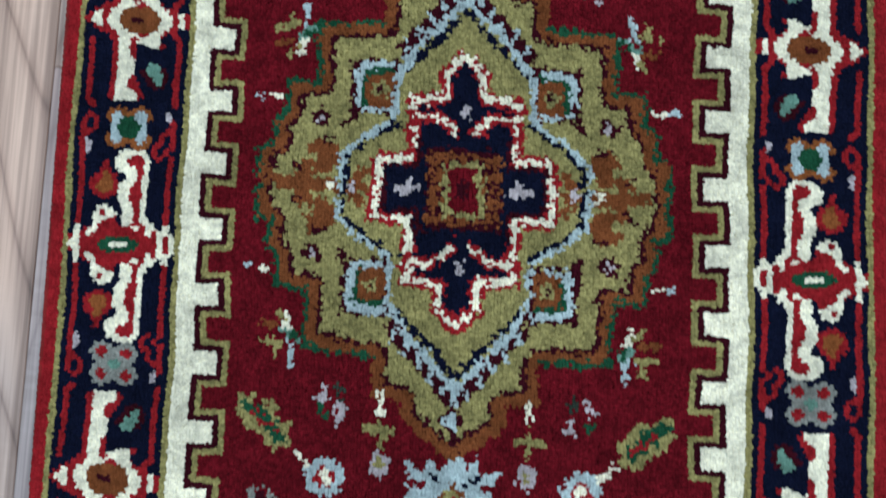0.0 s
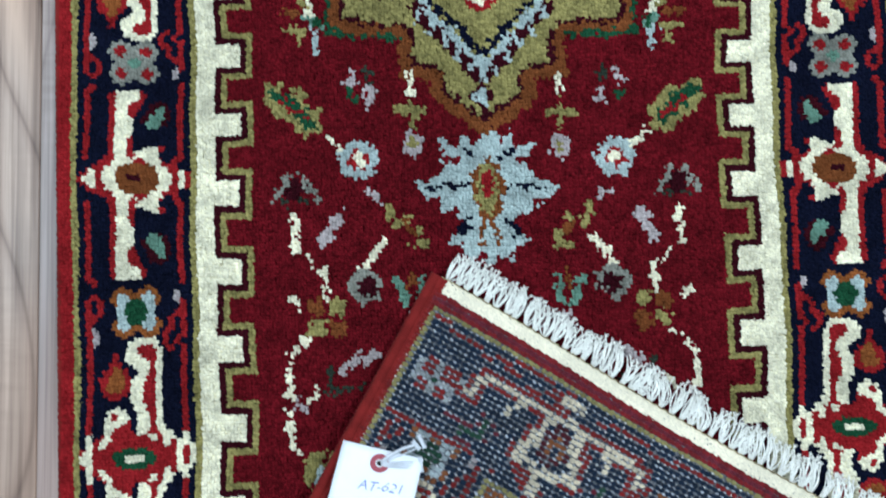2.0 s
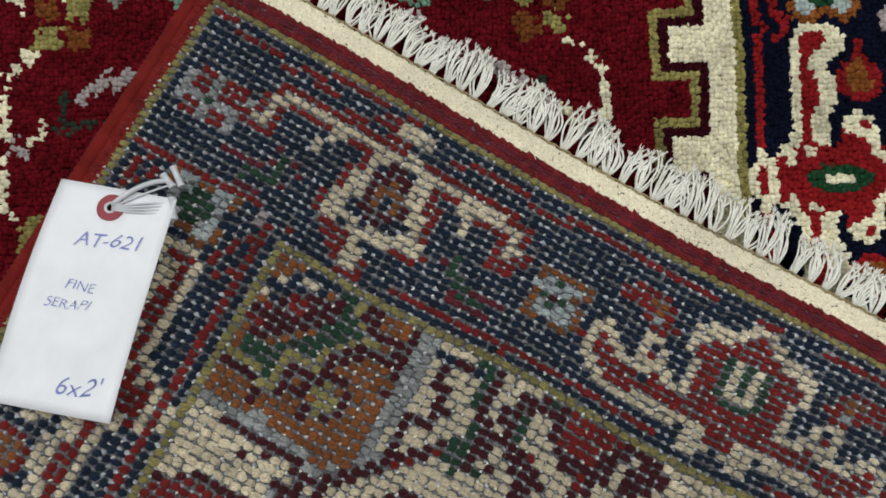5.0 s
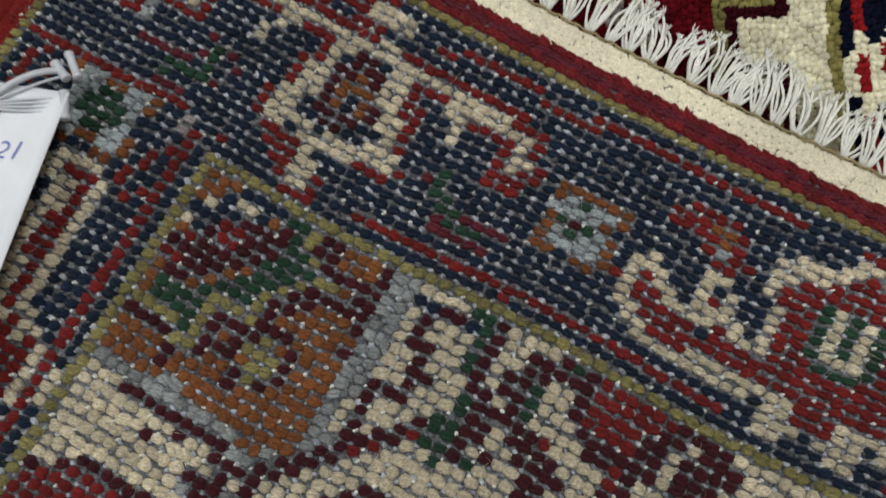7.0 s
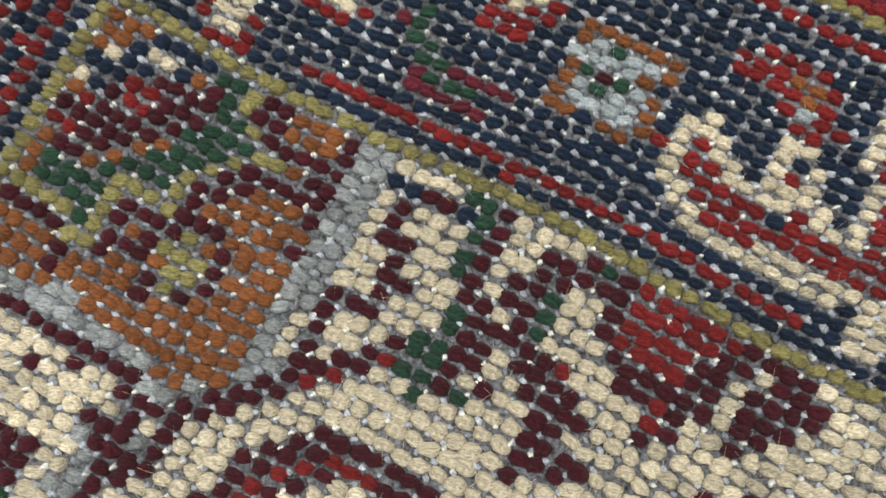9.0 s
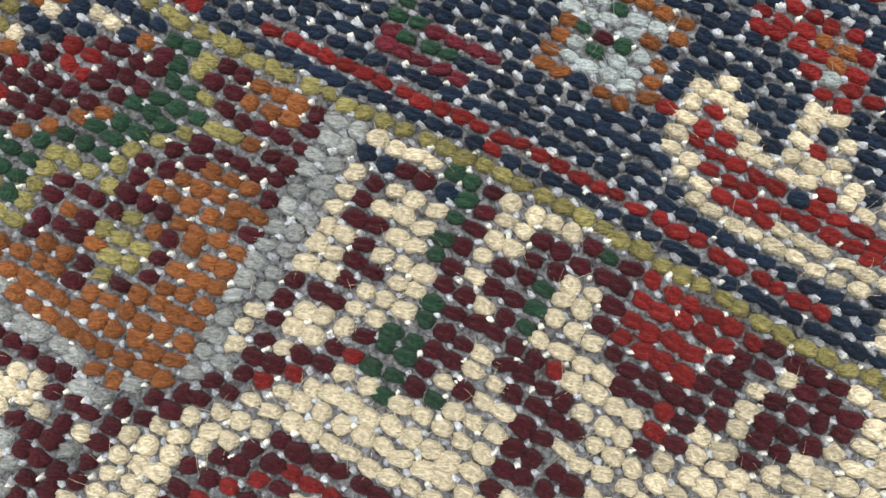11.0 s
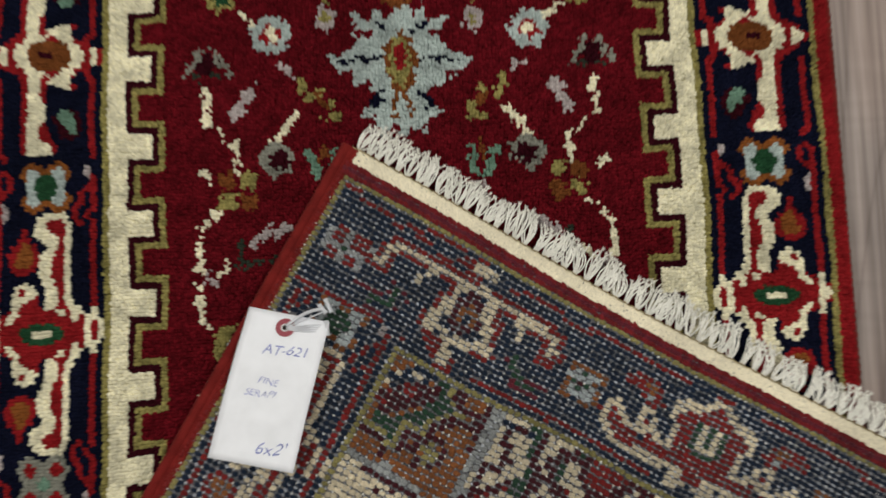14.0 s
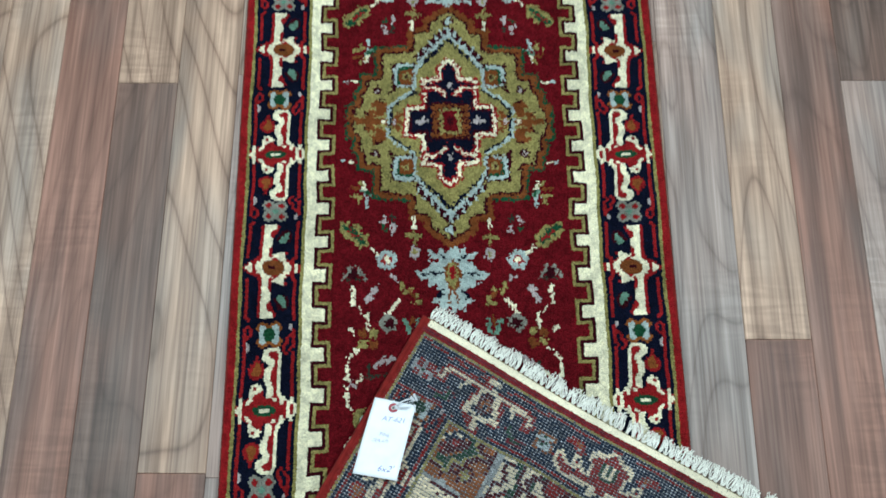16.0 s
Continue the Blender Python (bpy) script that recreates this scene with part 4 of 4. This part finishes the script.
verts, faces = [], []
NX, NY = 40, 60
for a in range(NX + 1):
    for b in range(NY + 1):
        x = (-HALF - 0.5 + (2 * HALF + 1) * a / NX) * PX
        y0, y1 = crease_y(x), PY * JHI + 0.002
        y = y0 + (y1 - y0) * b / NY
        verts.append((x - 0.018 * y, y, 0.0048))
count = len(verts)
verts += [(x, y, 0.0008) for x, y, z in verts]
for a in range(NX):
    for b in range(NY):
        q = a * (NY + 1) + b
        faces.append((q, q + NY + 1, q + NY + 2, q + 1))
        faces.append(tuple(count + w for w in (q, q + 1, q + NY + 2, q + NY + 1)))
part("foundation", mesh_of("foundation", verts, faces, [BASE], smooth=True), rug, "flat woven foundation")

# turned-over part: backing sheet, crease, knots of the back
verts, faces = [], []
NU, NV = 60, 80


def flap_limit(u):
    """How far the turned-over part reaches from the fringe at u, up to the crease."""
    p = TIP + u * EU
    return ((p - CREASE).dot(FOLD_N)) / -EV.dot(FOLD_N)


for a in range(NU + 1):
    for b in range(NV + 1):
        u = COLS * PX * a / NU
        v = flap_limit(u) * b / NV
        x, y, z = flap_point(u, v)
        verts.append((x, y, z - 0.0006))
count = len(verts)
verts += [(x, y, z - 0.0062) for x, y, z in verts]
for a in range(NU):
    for b in range(NV):
        q = a * (NV + 1) + b
        faces.append((q, q + 1, q + NV + 2, q + NV + 1))
        faces.append(tuple(count + w for w in (q, q + NV + 1, q + NV + 2, q + 1)))
for b in range(NV):
    faces.append((b, count + b, count + b + 1, b + 1))
    q = NU * (NV + 1) + b
    faces.append((q, q + 1, count + q + 1, count + q))
for a in range(NU):
    q = a * (NV + 1)
    faces.append((q, q + NV + 1, count + q + NV + 1, count + q))
# the sheet's dark colour carries the shade seen between the knots
part("backing", mesh_of("backing", verts, faces, [SHADED_WEFT], smooth=True), rug, "cotton weft sheet, coloured dark for the shade between the knots")

verts, faces = [], []
for a in range(NU + 1):
    u = COLS * PX * a / NU
    x, y, z = flap_point(u, flap_limit(u))
    for b in range(13):
        w = math.pi * b / 12
        r = z / 2
        verts.append((x - FOLD_N.x * r * math.sin(w), y - FOLD_N.y * r * math.sin(w), max(r + (r - 0.0006) * math.cos(w), 0.001)))
for a in range(NU):
    for b in range(12):
        q = a * 13 + b
        faces.append((q, q + 1, q + 14, q + 13))
# the fold takes the same shade-darkened weft colour as the backing
part("crease", mesh_of("crease", verts, faces, [SHADED_WEFT], smooth=True), rug, "rounded fold in the rug")

# back knots: small slanted domes
cc, rr = np.meshgrid(np.arange(BACK_COLS), np.arange(BACK_ROWS), indexing="xy")
cc, rr, letters = cc.ravel(), rr.ravel(), REVERSE.ravel()
ku = U2 + (cc - 2) * PU
kv = row_v(rr)
x, y, z = flap_point(ku, kv)
keep = ((x - CREASE.x) * FOLD_N.x + (y - CREASE.y) * FOLD_N.y > 0.01) & (cc >= 1) & (cc < BACK_COLS - 1)
ku, kv, kl, kc, kr = ku[keep], kv[keep], letters[keep], cc[keep], rr[keep]
SIDES = 10


def domes(u, v, half_u, half_v, height, slant, sides=SIDES, rough=0.09):
    """Plump, uneven yarn bumps on the turned-over part, each with a furrow between its two strands."""
    rings = [(1.0, -0.12), (0.88, 0.42), (0.64, 0.80), (0.32, 0.98)]
    n = len(u)
    u = u + rng.normal(0, 0.00034, n)
    v = v + rng.normal(0, 0.00030, n)
    hu, hv = half_u * rng.uniform(0.86, 1.22, n), half_v * rng.uniform(0.82, 1.16, n)
    hh = height * rng.uniform(0.75, 1.25, n)
    s = slant + rng.normal(0, 0.16, n)
    m = sides * 4 + 1
    out = np.empty((n, m, 3), np.float32)
    deep = rng.uniform(0.35, 0.75, n)
    for q in range(sides):
        w = 2 * math.pi * q / sides
        p, o = math.cos(w), math.sin(w)
        own = 1 + rng.normal(0, rough, n)
        for k, (r, h) in enumerate(rings):
            f = r / (abs(p) ** 2.2 + abs(o) ** 2.2) ** (1 / 2.2)
            lu, lv = hu * p * f * own, hv * o * f * own
            furrow = deep * math.exp(-((o * r) / 0.22) ** 2) if k > 0 else 0
            x, y, z = flap_point(u + lu * np.cos(s) - lv * np.sin(s), v + lu * np.sin(s) + lv * np.cos(s))
            out[:, k * sides + q] = np.stack([x, y, z - 0.0006 + (h - furrow * (0.5 if k == 1 else 1) + rng.normal(0, rough * 0.5, n)) * hh], -1)
    x, y, z = flap_point(u, v)
    out[:, -1] = np.stack([x, y, z - 0.0006 + hh * (1 - deep)], -1)
    quad = np.array([(k * sides + (q + 1) % sides, k * sides + q, (k + 1) * sides + q, (k + 1) * sides + (q + 1) % sides) for k in range(3) for q in range(sides)])
    tri = np.array([(3 * sides + (q + 1) % sides, 3 * sides + q, 4 * sides) for q in range(sides)])
    base = np.arange(n)[:, None, None] * m
    return out.reshape(-1, 3), (base + quad[None]).reshape(-1, 4), (base + tri[None]).reshape(-1, 3)


def bumps(name, u, v, slots, materials, label, half_u, half_v, height, slant, sides=SIDES, rough=0.09):
    a, q, t = domes(u, v, half_u, half_v, height, slant, sides, rough)
    per = len(q) // len(u)
    return part(name, fast_mesh(name, a, q, t, materials, np.repeat(slots, per), np.repeat(slots, sides), smooth=True), rug, label, kind="stuff")


KNOT = (0.00262, 0.0022, -0.12)  # half length, height and slant
kh = np.where(kr < EDGE_ROWS, 0.00180, 0.00202)
single = (kc > 38) & (kc < 58) & (kr > 24) & (kr < 40)
rest = ~single
for w in np.nonzero(single)[0]:
    # the knots nearest to hand, one by one
    a, q, t = domes(ku[w:w + 1], kv[w:w + 1], KNOT[0], kh[w:w + 1], *KNOT[1:], sides=10, rough=0.10)
    mid = a.mean(0)
    ob = part("knot", fast_mesh("knot", a - mid, q, t, [BACK[kl[w]]], np.zeros(len(q), int), np.zeros(len(t), int), smooth=True), rug)
    ob.location = mid
near = rest & (kr < 49) & (kc < 72)
far = rest & ~near
bumps("back_weave", ku[near], kv[near], kl[near], BACK, "rows of wool knots on the rug's back", KNOT[0], kh[near], *KNOT[1:], sides=10, rough=0.10)
bumps("back_weave", ku[far], kv[far], kl[far], BACK, "rows of wool knots on the rug's back", KNOT[0], kh[far], *KNOT[1:], sides=6)
# weft and warp showing between the rows of knots
zero = np.zeros(len(ku), int)
half_row = row_v(kr + 0.5)
dark = np.isin(kl, [LETTERS.index(c) for c in "nyl"])
bumps("weft", ku + 0.5 * PU, half_row, zero, [STRAND], "grey cotton weft between rows of knots", np.where(dark, 0.0015, 0.0010), np.where(dark, 0.00092, 0.0007), np.where(dark, 0.0021, 0.0011), 0.2, sides=6, rough=0.25)
pick = rng.random(len(ku)) < 0.22
bumps("warp", ku[pick] + 0.5 * PU, half_row[pick] + rng.normal(0, 0.0004, pick.sum()), zero[pick], [COTTON], "white cotton warp between knots", 0.00075, 0.0008, 0.0021, 0.6, sides=6, rough=0.2)

# red rows and the flat-woven end
u = (np.arange(int(COLS * 1.25)) + 0.5) * PX / 1.25
for v, slant in ((0.0118, 0.3), (0.0150, -0.2), (0.0180, 0.3)):
    bumps("red_cord", u, np.full(len(u), v), np.full(len(u), LETTERS.index("R" if v != 0.0150 else "m")), BACK, "row of crimson wool along the end", 0.0033, 0.0020, 0.0018, slant, sides=8)
NK, RK = 420, 8
uu, vv = np.meshgrid((np.arange(NK) + 0.5) * COLS * PX / NK, np.linspace(0.0006, 0.0098, RK))
uu[1::2] += COLS * PX / NK / 2
bumps("kilim_end", uu.ravel(), vv.ravel(), np.zeros(uu.size, int), [KILIM], "cream flat-woven cotton end band", 0.00135, 0.00115, 0.0007, 0.5, sides=6)

# loose wool fibres standing off the back, thickest where the eye comes close
verts, faces, slot = [], [], []
weight = np.where((kv < 0.26) & (ku < 0.36), 1.0, 0.12)
for w in rng.choice(len(ku), 24000, p=weight / weight.sum()):
    lie = rng.uniform(0.1, 1.0) ** 2
    p = Vector(flap_point(ku[w] + rng.normal(0, 0.0012), kv[w] + rng.normal(0, 0.0009))) + Vector((0, 0, 0.0007))
    d = Vector((rng.normal(), rng.normal(), abs(rng.normal()) * lie + 0.1)).normalized()
    e = Vector((rng.normal(), rng.normal(), 0)) * 0.0012
    size = rng.uniform(0.0008, 0.0030)
    a, f = tube([p, p + d * size * 0.5 + e * 0.6, p + d * size + e * 1.4 - Vector((0, 0, 0.0004))], [0.00005, 0.000045, 0.00002], 3)
    o = len(verts)
    verts += a
    faces += [tuple(k + o for k in face) for face in f]
    slot += [int(kl[w])] * len(f)
part("fibre_fuzz", mesh_of("fibre_fuzz", verts, faces, BACK, slot), rug, "stray wool fibres", kind="stuff")

END = COLS * PX


# selvedges: wool-wrapped cords
def cord(points, radius, wraps):
    pts, radii = [], []
    for k in range(wraps + 1):
        s = k / wraps * (len(points) - 1)
        i = min(int(s), len(points) - 2)
        f = s - i
        pts.append(Vector(points[i]).lerp(Vector(points[i + 1]), f))
        radii.append(radius * (1 + (0.10 if k % 2 else -0.06) + random.uniform(-0.06, 0.06)))
    return tube(pts, radii, 8)


def flap_side(u):
    return [Vector(flap_point(u, flap_limit(u) * k / 40)) - Vector((0, 0, 0.0022)) for k in range(41)]


for w, r in ((-0.0042, 0.0042), (0.0004, 0.0034), (0.0034, 0.0028)):
    part("selvedge", joined("selvedge", [cord(flap_side(w), r, 420)], SELVEDGE), rug, "red wool-wrapped edge")
part("selvedge", joined("selvedge", [cord(flap_side(COLS * PX + 0.0005), 0.0036, 420)], SELVEDGE), rug, "red wool-wrapped edge")
for side in (-1, 1):
    pts = []
    for k in range(41):
        x = side * (HALF + 0.5) * PX
        y = crease_y(x) + (PY * JHI - crease_y(x)) * k / 40
        pts.append((x - 0.018 * y, y, 0.0052))
    part("selvedge", joined("selvedge", [cord(pts, 0.0042, 500)], SELVEDGE), rug, "red wool-wrapped edge")


# brown overcast thread along the end
pts = [Vector(flap_point(END * k / 300, -0.0004 + 0.0004 * math.sin(k * 1.9))) + Vector((0, 0, 0.0007)) for k in range(301)]
part("overcast_thread", joined("overcast_thread", [tube(pts, 0.00045, 5)], KHAKI), rug, "thin khaki overcast thread")


# fringe: each tassel a fan of plied cotton cords with frayed ends
def tassel_mesh(seed):
    r = random.Random(seed)
    pieces = []
    cords = r.randint(10, 12)
    lean = r.uniform(-0.004, 0.004)
    for k in range(cords):
        f0 = (k + 0.5) / cords - 0.5
        length = r.uniform(0.015, 0.0215)
        end = f0 * 0.0105 + lean + r.uniform(-0.0012, 0.0012)
        bow = r.uniform(-0.0035, 0.0035)
        lift = r.uniform(0.0005, 0.0032)
        pts = []
        for m in range(9):
            f = m / 8
            pts.append((f0 * 0.0032 + (end - f0 * 0.0032) * f ** 1.3 + bow * math.sin(f * math.pi), -length * f,
                        lift * math.sin(f * math.pi) - 0.0040 * f * f + r.uniform(-0.0002, 0.0002)))
        pieces.append(tube(pts, [0.00050 * (1.12 if m % 2 else 0.9) for m in range(9)], 6))
        x, y, z = pts[-1]
        dx, dy = (pts[-1][0] - pts[-3][0]) / 2, (pts[-1][1] - pts[-3][1]) / 2
        for q in range(7):
            sx, sz, s = r.uniform(-0.0013, 0.0013), r.uniform(-0.0008, 0.0014), r.uniform(0.5, 1.25)
            hair = [(x, y, z), (x + dx * s * 0.5 + sx * 0.6, y + dy * s * 0.5, z + sz * 0.5), (x + dx * s + sx, y + dy * s, z + sz)]
            pieces.append(tube(hair, [0.00034, 0.00026, 0.00012], 4))
    return joined("tassel", pieces, COTTON)


tassels = [tassel_mesh(k) for k in range(30)]
NT = 78
for k in range(NT):
    u = END * (k + 0.5) / NT + random.uniform(-0.0008, 0.0008)
    x, y, z = flap_point(u, -0.0006)
    ob = part("tassel", tassels[random.randrange(30)], rug)
    ob.matrix_basis = pose(x, y, float(z) - 0.0008, random.uniform(-5, 5), 0, math.degrees(ANGLE) + 180 + random.uniform(-10, 10)) @ Matrix.Diagonal((random.choice((-1, 1)), random.uniform(0.9, 1.12), 1, 1))

# ---- paper tag ----
tag = thing("paper_tag", "white paper tag with handwritten blue ink, tied to rug", "tag")
CORNERS = [Vector((-0.101, -0.366, 0.036)), Vector((-0.045, -0.378, 0.045)), Vector((-0.0685, -0.476, 0.054)), Vector((-0.127, -0.466, 0.046))]


def tag_point(s, l, lift=0.0):
    """A place on the tag: s across and l along, 0 to 1, from the corner by the string."""
    p = CORNERS[0].lerp(CORNERS[1], s).lerp(CORNERS[3].lerp(CORNERS[2], s), l)
    bend = 0.0022 * math.sin(math.pi * l) - 0.004 * max(0, l - 0.62) + 0.0008 * math.sin(5 * l + 3 * s)
    return p + Vector((0, 0, bend + lift))


NS, NL, HS, HL = 12, 22, 6, 2
grid = {}
verts, faces = [], []
for a in range(NS + 1):
    for c in range(NL + 1):
        s, l = a / NS, c / NL
        if max(abs(a - HS), abs(c - HL)) == 1:
            w = math.atan2((c - HL), (a - HS))
            s, l = HS / NS + 0.0026 * math.cos(w) / 0.055, HL / NL + 0.0026 * math.sin(w) / 0.104
        grid[a, c] = len(verts)
        verts.append(tag_point(s, l))
for a in range(NS):
    for c in range(NL):
        if not (HS - 1 <= a <= HS and HL - 1 <= c <= HL):
            faces.append((grid[a, c], grid[a, c + 1], grid[a + 1, c + 1], grid[a + 1, c]))
me = mesh_of("card", verts, faces, [CARD], smooth=True)
card = part("card", me, tag)
solid = card.modifiers.new("thickness", "SOLIDIFY")
solid.thickness, solid.offset = 0.0004, -1
RIM = 28
verts, faces = [], []
for k in range(RIM):
    w = 2 * math.pi * k / RIM
    for r, lift in ((0.0021, 0.0001), (0.0023, 0.0006), (0.0062, 0.0006), (0.0064, 0.0001)):
        verts.append(tag_point(HS / NS + r * math.cos(w) / 0.055, HL / NL + r * math.sin(w) / 0.104, lift))
for k in range(RIM):
    for r in range(3):
        q, w = k * 4 + r, (k + 1) % RIM * 4 + r
        faces.append((q, w, w + 1, q + 1))
part("eyelet_ring", mesh_of("eyelet_ring", verts, faces, [RING]), tag, "dull red paper ring round the hole")

verts, faces = [], []
for k in range(RIM):
    w = 2 * math.pi * k / RIM
    for r, lift in ((0.0017, -0.0002), (0.0018, 0.0008), (0.0023, 0.0012), (0.0028, 0.0008), (0.0029, 0.0004)):
        verts.append(tag_point(HS / NS + r * math.cos(w) / 0.055, HL / NL + r * math.sin(w) / 0.104, lift))
for k in range(RIM):
    for r in range(4):
        q, w = k * 5 + r, (k + 1) % RIM * 5 + r
        faces.append((q, w, w + 1, q + 1))
part("eyelet", mesh_of("eyelet", verts, faces, [METAL], smooth=True), tag, "pale metal eyelet in the hole")


def handwriting(text, s0, l0, size, slope=0.0, slant=0.25):
    """Ink letters laid on the card; size is the letters' height in metres."""
    cu = bpy.data.curves.new("ink", "FONT")
    cu.body, cu.size, cu.shear, cu.offset = text, size * 1.35, slant, -0.00012
    ob = bpy.data.objects.new("ink", cu)
    scene.collection.objects.link(ob)
    me = bpy.data.meshes.new_from_object(ob)
    bpy.data.objects.remove(ob)
    for v in me.vertices:
        x, y = v.co.x, v.co.y
        y += slope * x + 0.0004 * math.sin(x * 420) + 0.00025 * math.sin(y * 900)
        x += 0.0003 * math.sin(y * 600 + x * 200)
        v.co = tag_point(s0 + x / 0.055, l0 - y / 0.104, 0.00045)
    me.materials.clear()
    me.materials.append(INK)
    part("handwriting", me, tag, "blue ballpoint writing")


handwriting("AT-621", 0.30, 0.285, 0.0072, 0.10)
handwriting("FINE", 0.34, 0.475, 0.0050, 0.0)
handwriting("SERAPI", 0.22, 0.565, 0.0050, 0.05)
handwriting("6x2'", 0.50, 0.925, 0.0085, 0.12)

barb = thing("tag_fastener", "clear plastic tag fastener loop through the rug", "fastener")
hole = tag_point(HS / NS, HL / NL, 0.0014)


def fastener_bar(foot, way, size, radius):
    """A moulded crossbar with a rounded rim at each end."""
    d = Vector(way).normalized() * size / 2
    steps = ((-1.0, 0.75), (-0.97, 1.0), (-0.72, 1.0), (-0.66, 0.84), (0.66, 0.84), (0.72, 1.0), (0.97, 1.0), (1.0, 0.75))
    part("crossbar", joined("crossbar", [tube([Vector(foot) + d * f for f, r in steps], [radius * r for f, r in steps], 12)], PLASTIC), barb)


def filament(start, foot, bow, radius):
    """A thin plastic strand that bows from the hole to its crossbar."""
    start, foot = Vector(start), Vector(foot)
    mid = start.lerp(foot, 0.55) + Vector(bow)
    pts = [start.lerp(mid, f).lerp(mid.lerp(foot, f), f) for f in [m / 12 for m in range(13)]]
    part("filament", joined("filament", [tube(pts, radius, 8)], PLASTIC), barb)


UPPER, UPPER_BACK, LOWER = Vector((-0.0500, -0.3690, 0.0425)), Vector((-0.0462, -0.3668, 0.0415)), Vector((-0.0470, -0.3820, 0.0440))
fastener_bar(UPPER_BACK, (0.42, -0.9, 0.05), 0.0105, 0.0017)
fastener_bar(UPPER, (0.62, -0.75, 0.05), 0.0080, 0.0018)
fastener_bar(LOWER, (0.12, -1.0, 0.05), 0.0105, 0.0019)
filament(hole + Vector((0.001, 0.001, 0)), UPPER, (0.000, 0.0045, 0.003), 0.0012)
filament(hole + Vector((0.001, 0, 0)), UPPER + Vector((0.001, -0.002, 0)), (0.002, 0.001, 0.002), 0.0005)
for k in range(4):
    filament(hole + Vector((0.001, -0.0004 * k, 0)), LOWER + Vector((-0.001, 0.0022 - 0.0014 * k, 0)), (0, 0.0012 - 0.001 * k, 0.002), 0.00055)

# ---- green clip on the fringe ----
clip = thing("plastic_clip", "bright green plastic clip pinched on the rug fringe", "clip")
m = look((0.464, -0.521, 0.040), (0.464 - EV.x, -0.521 - EV.y, 0.164)) @ pose(0, 0, 0, 0, 0, 35)
bm = box(-0.0075, -0.005, -0.020, 0.0075, 0.005, 0.014, 0.0014, 2)
bm.transform(m)
part("grip", bm_mesh("grip", bm, GREEN), clip)
for side in (-1, 1):
    bm = box(-0.0065, side * 0.0026 - 0.0012, 0.013, 0.0065, side * 0.0026 + 0.0012, 0.026, 0.0005)
    bm.transform(m)
    part("jaw", bm_mesh("jaw", bm, GREEN), clip)
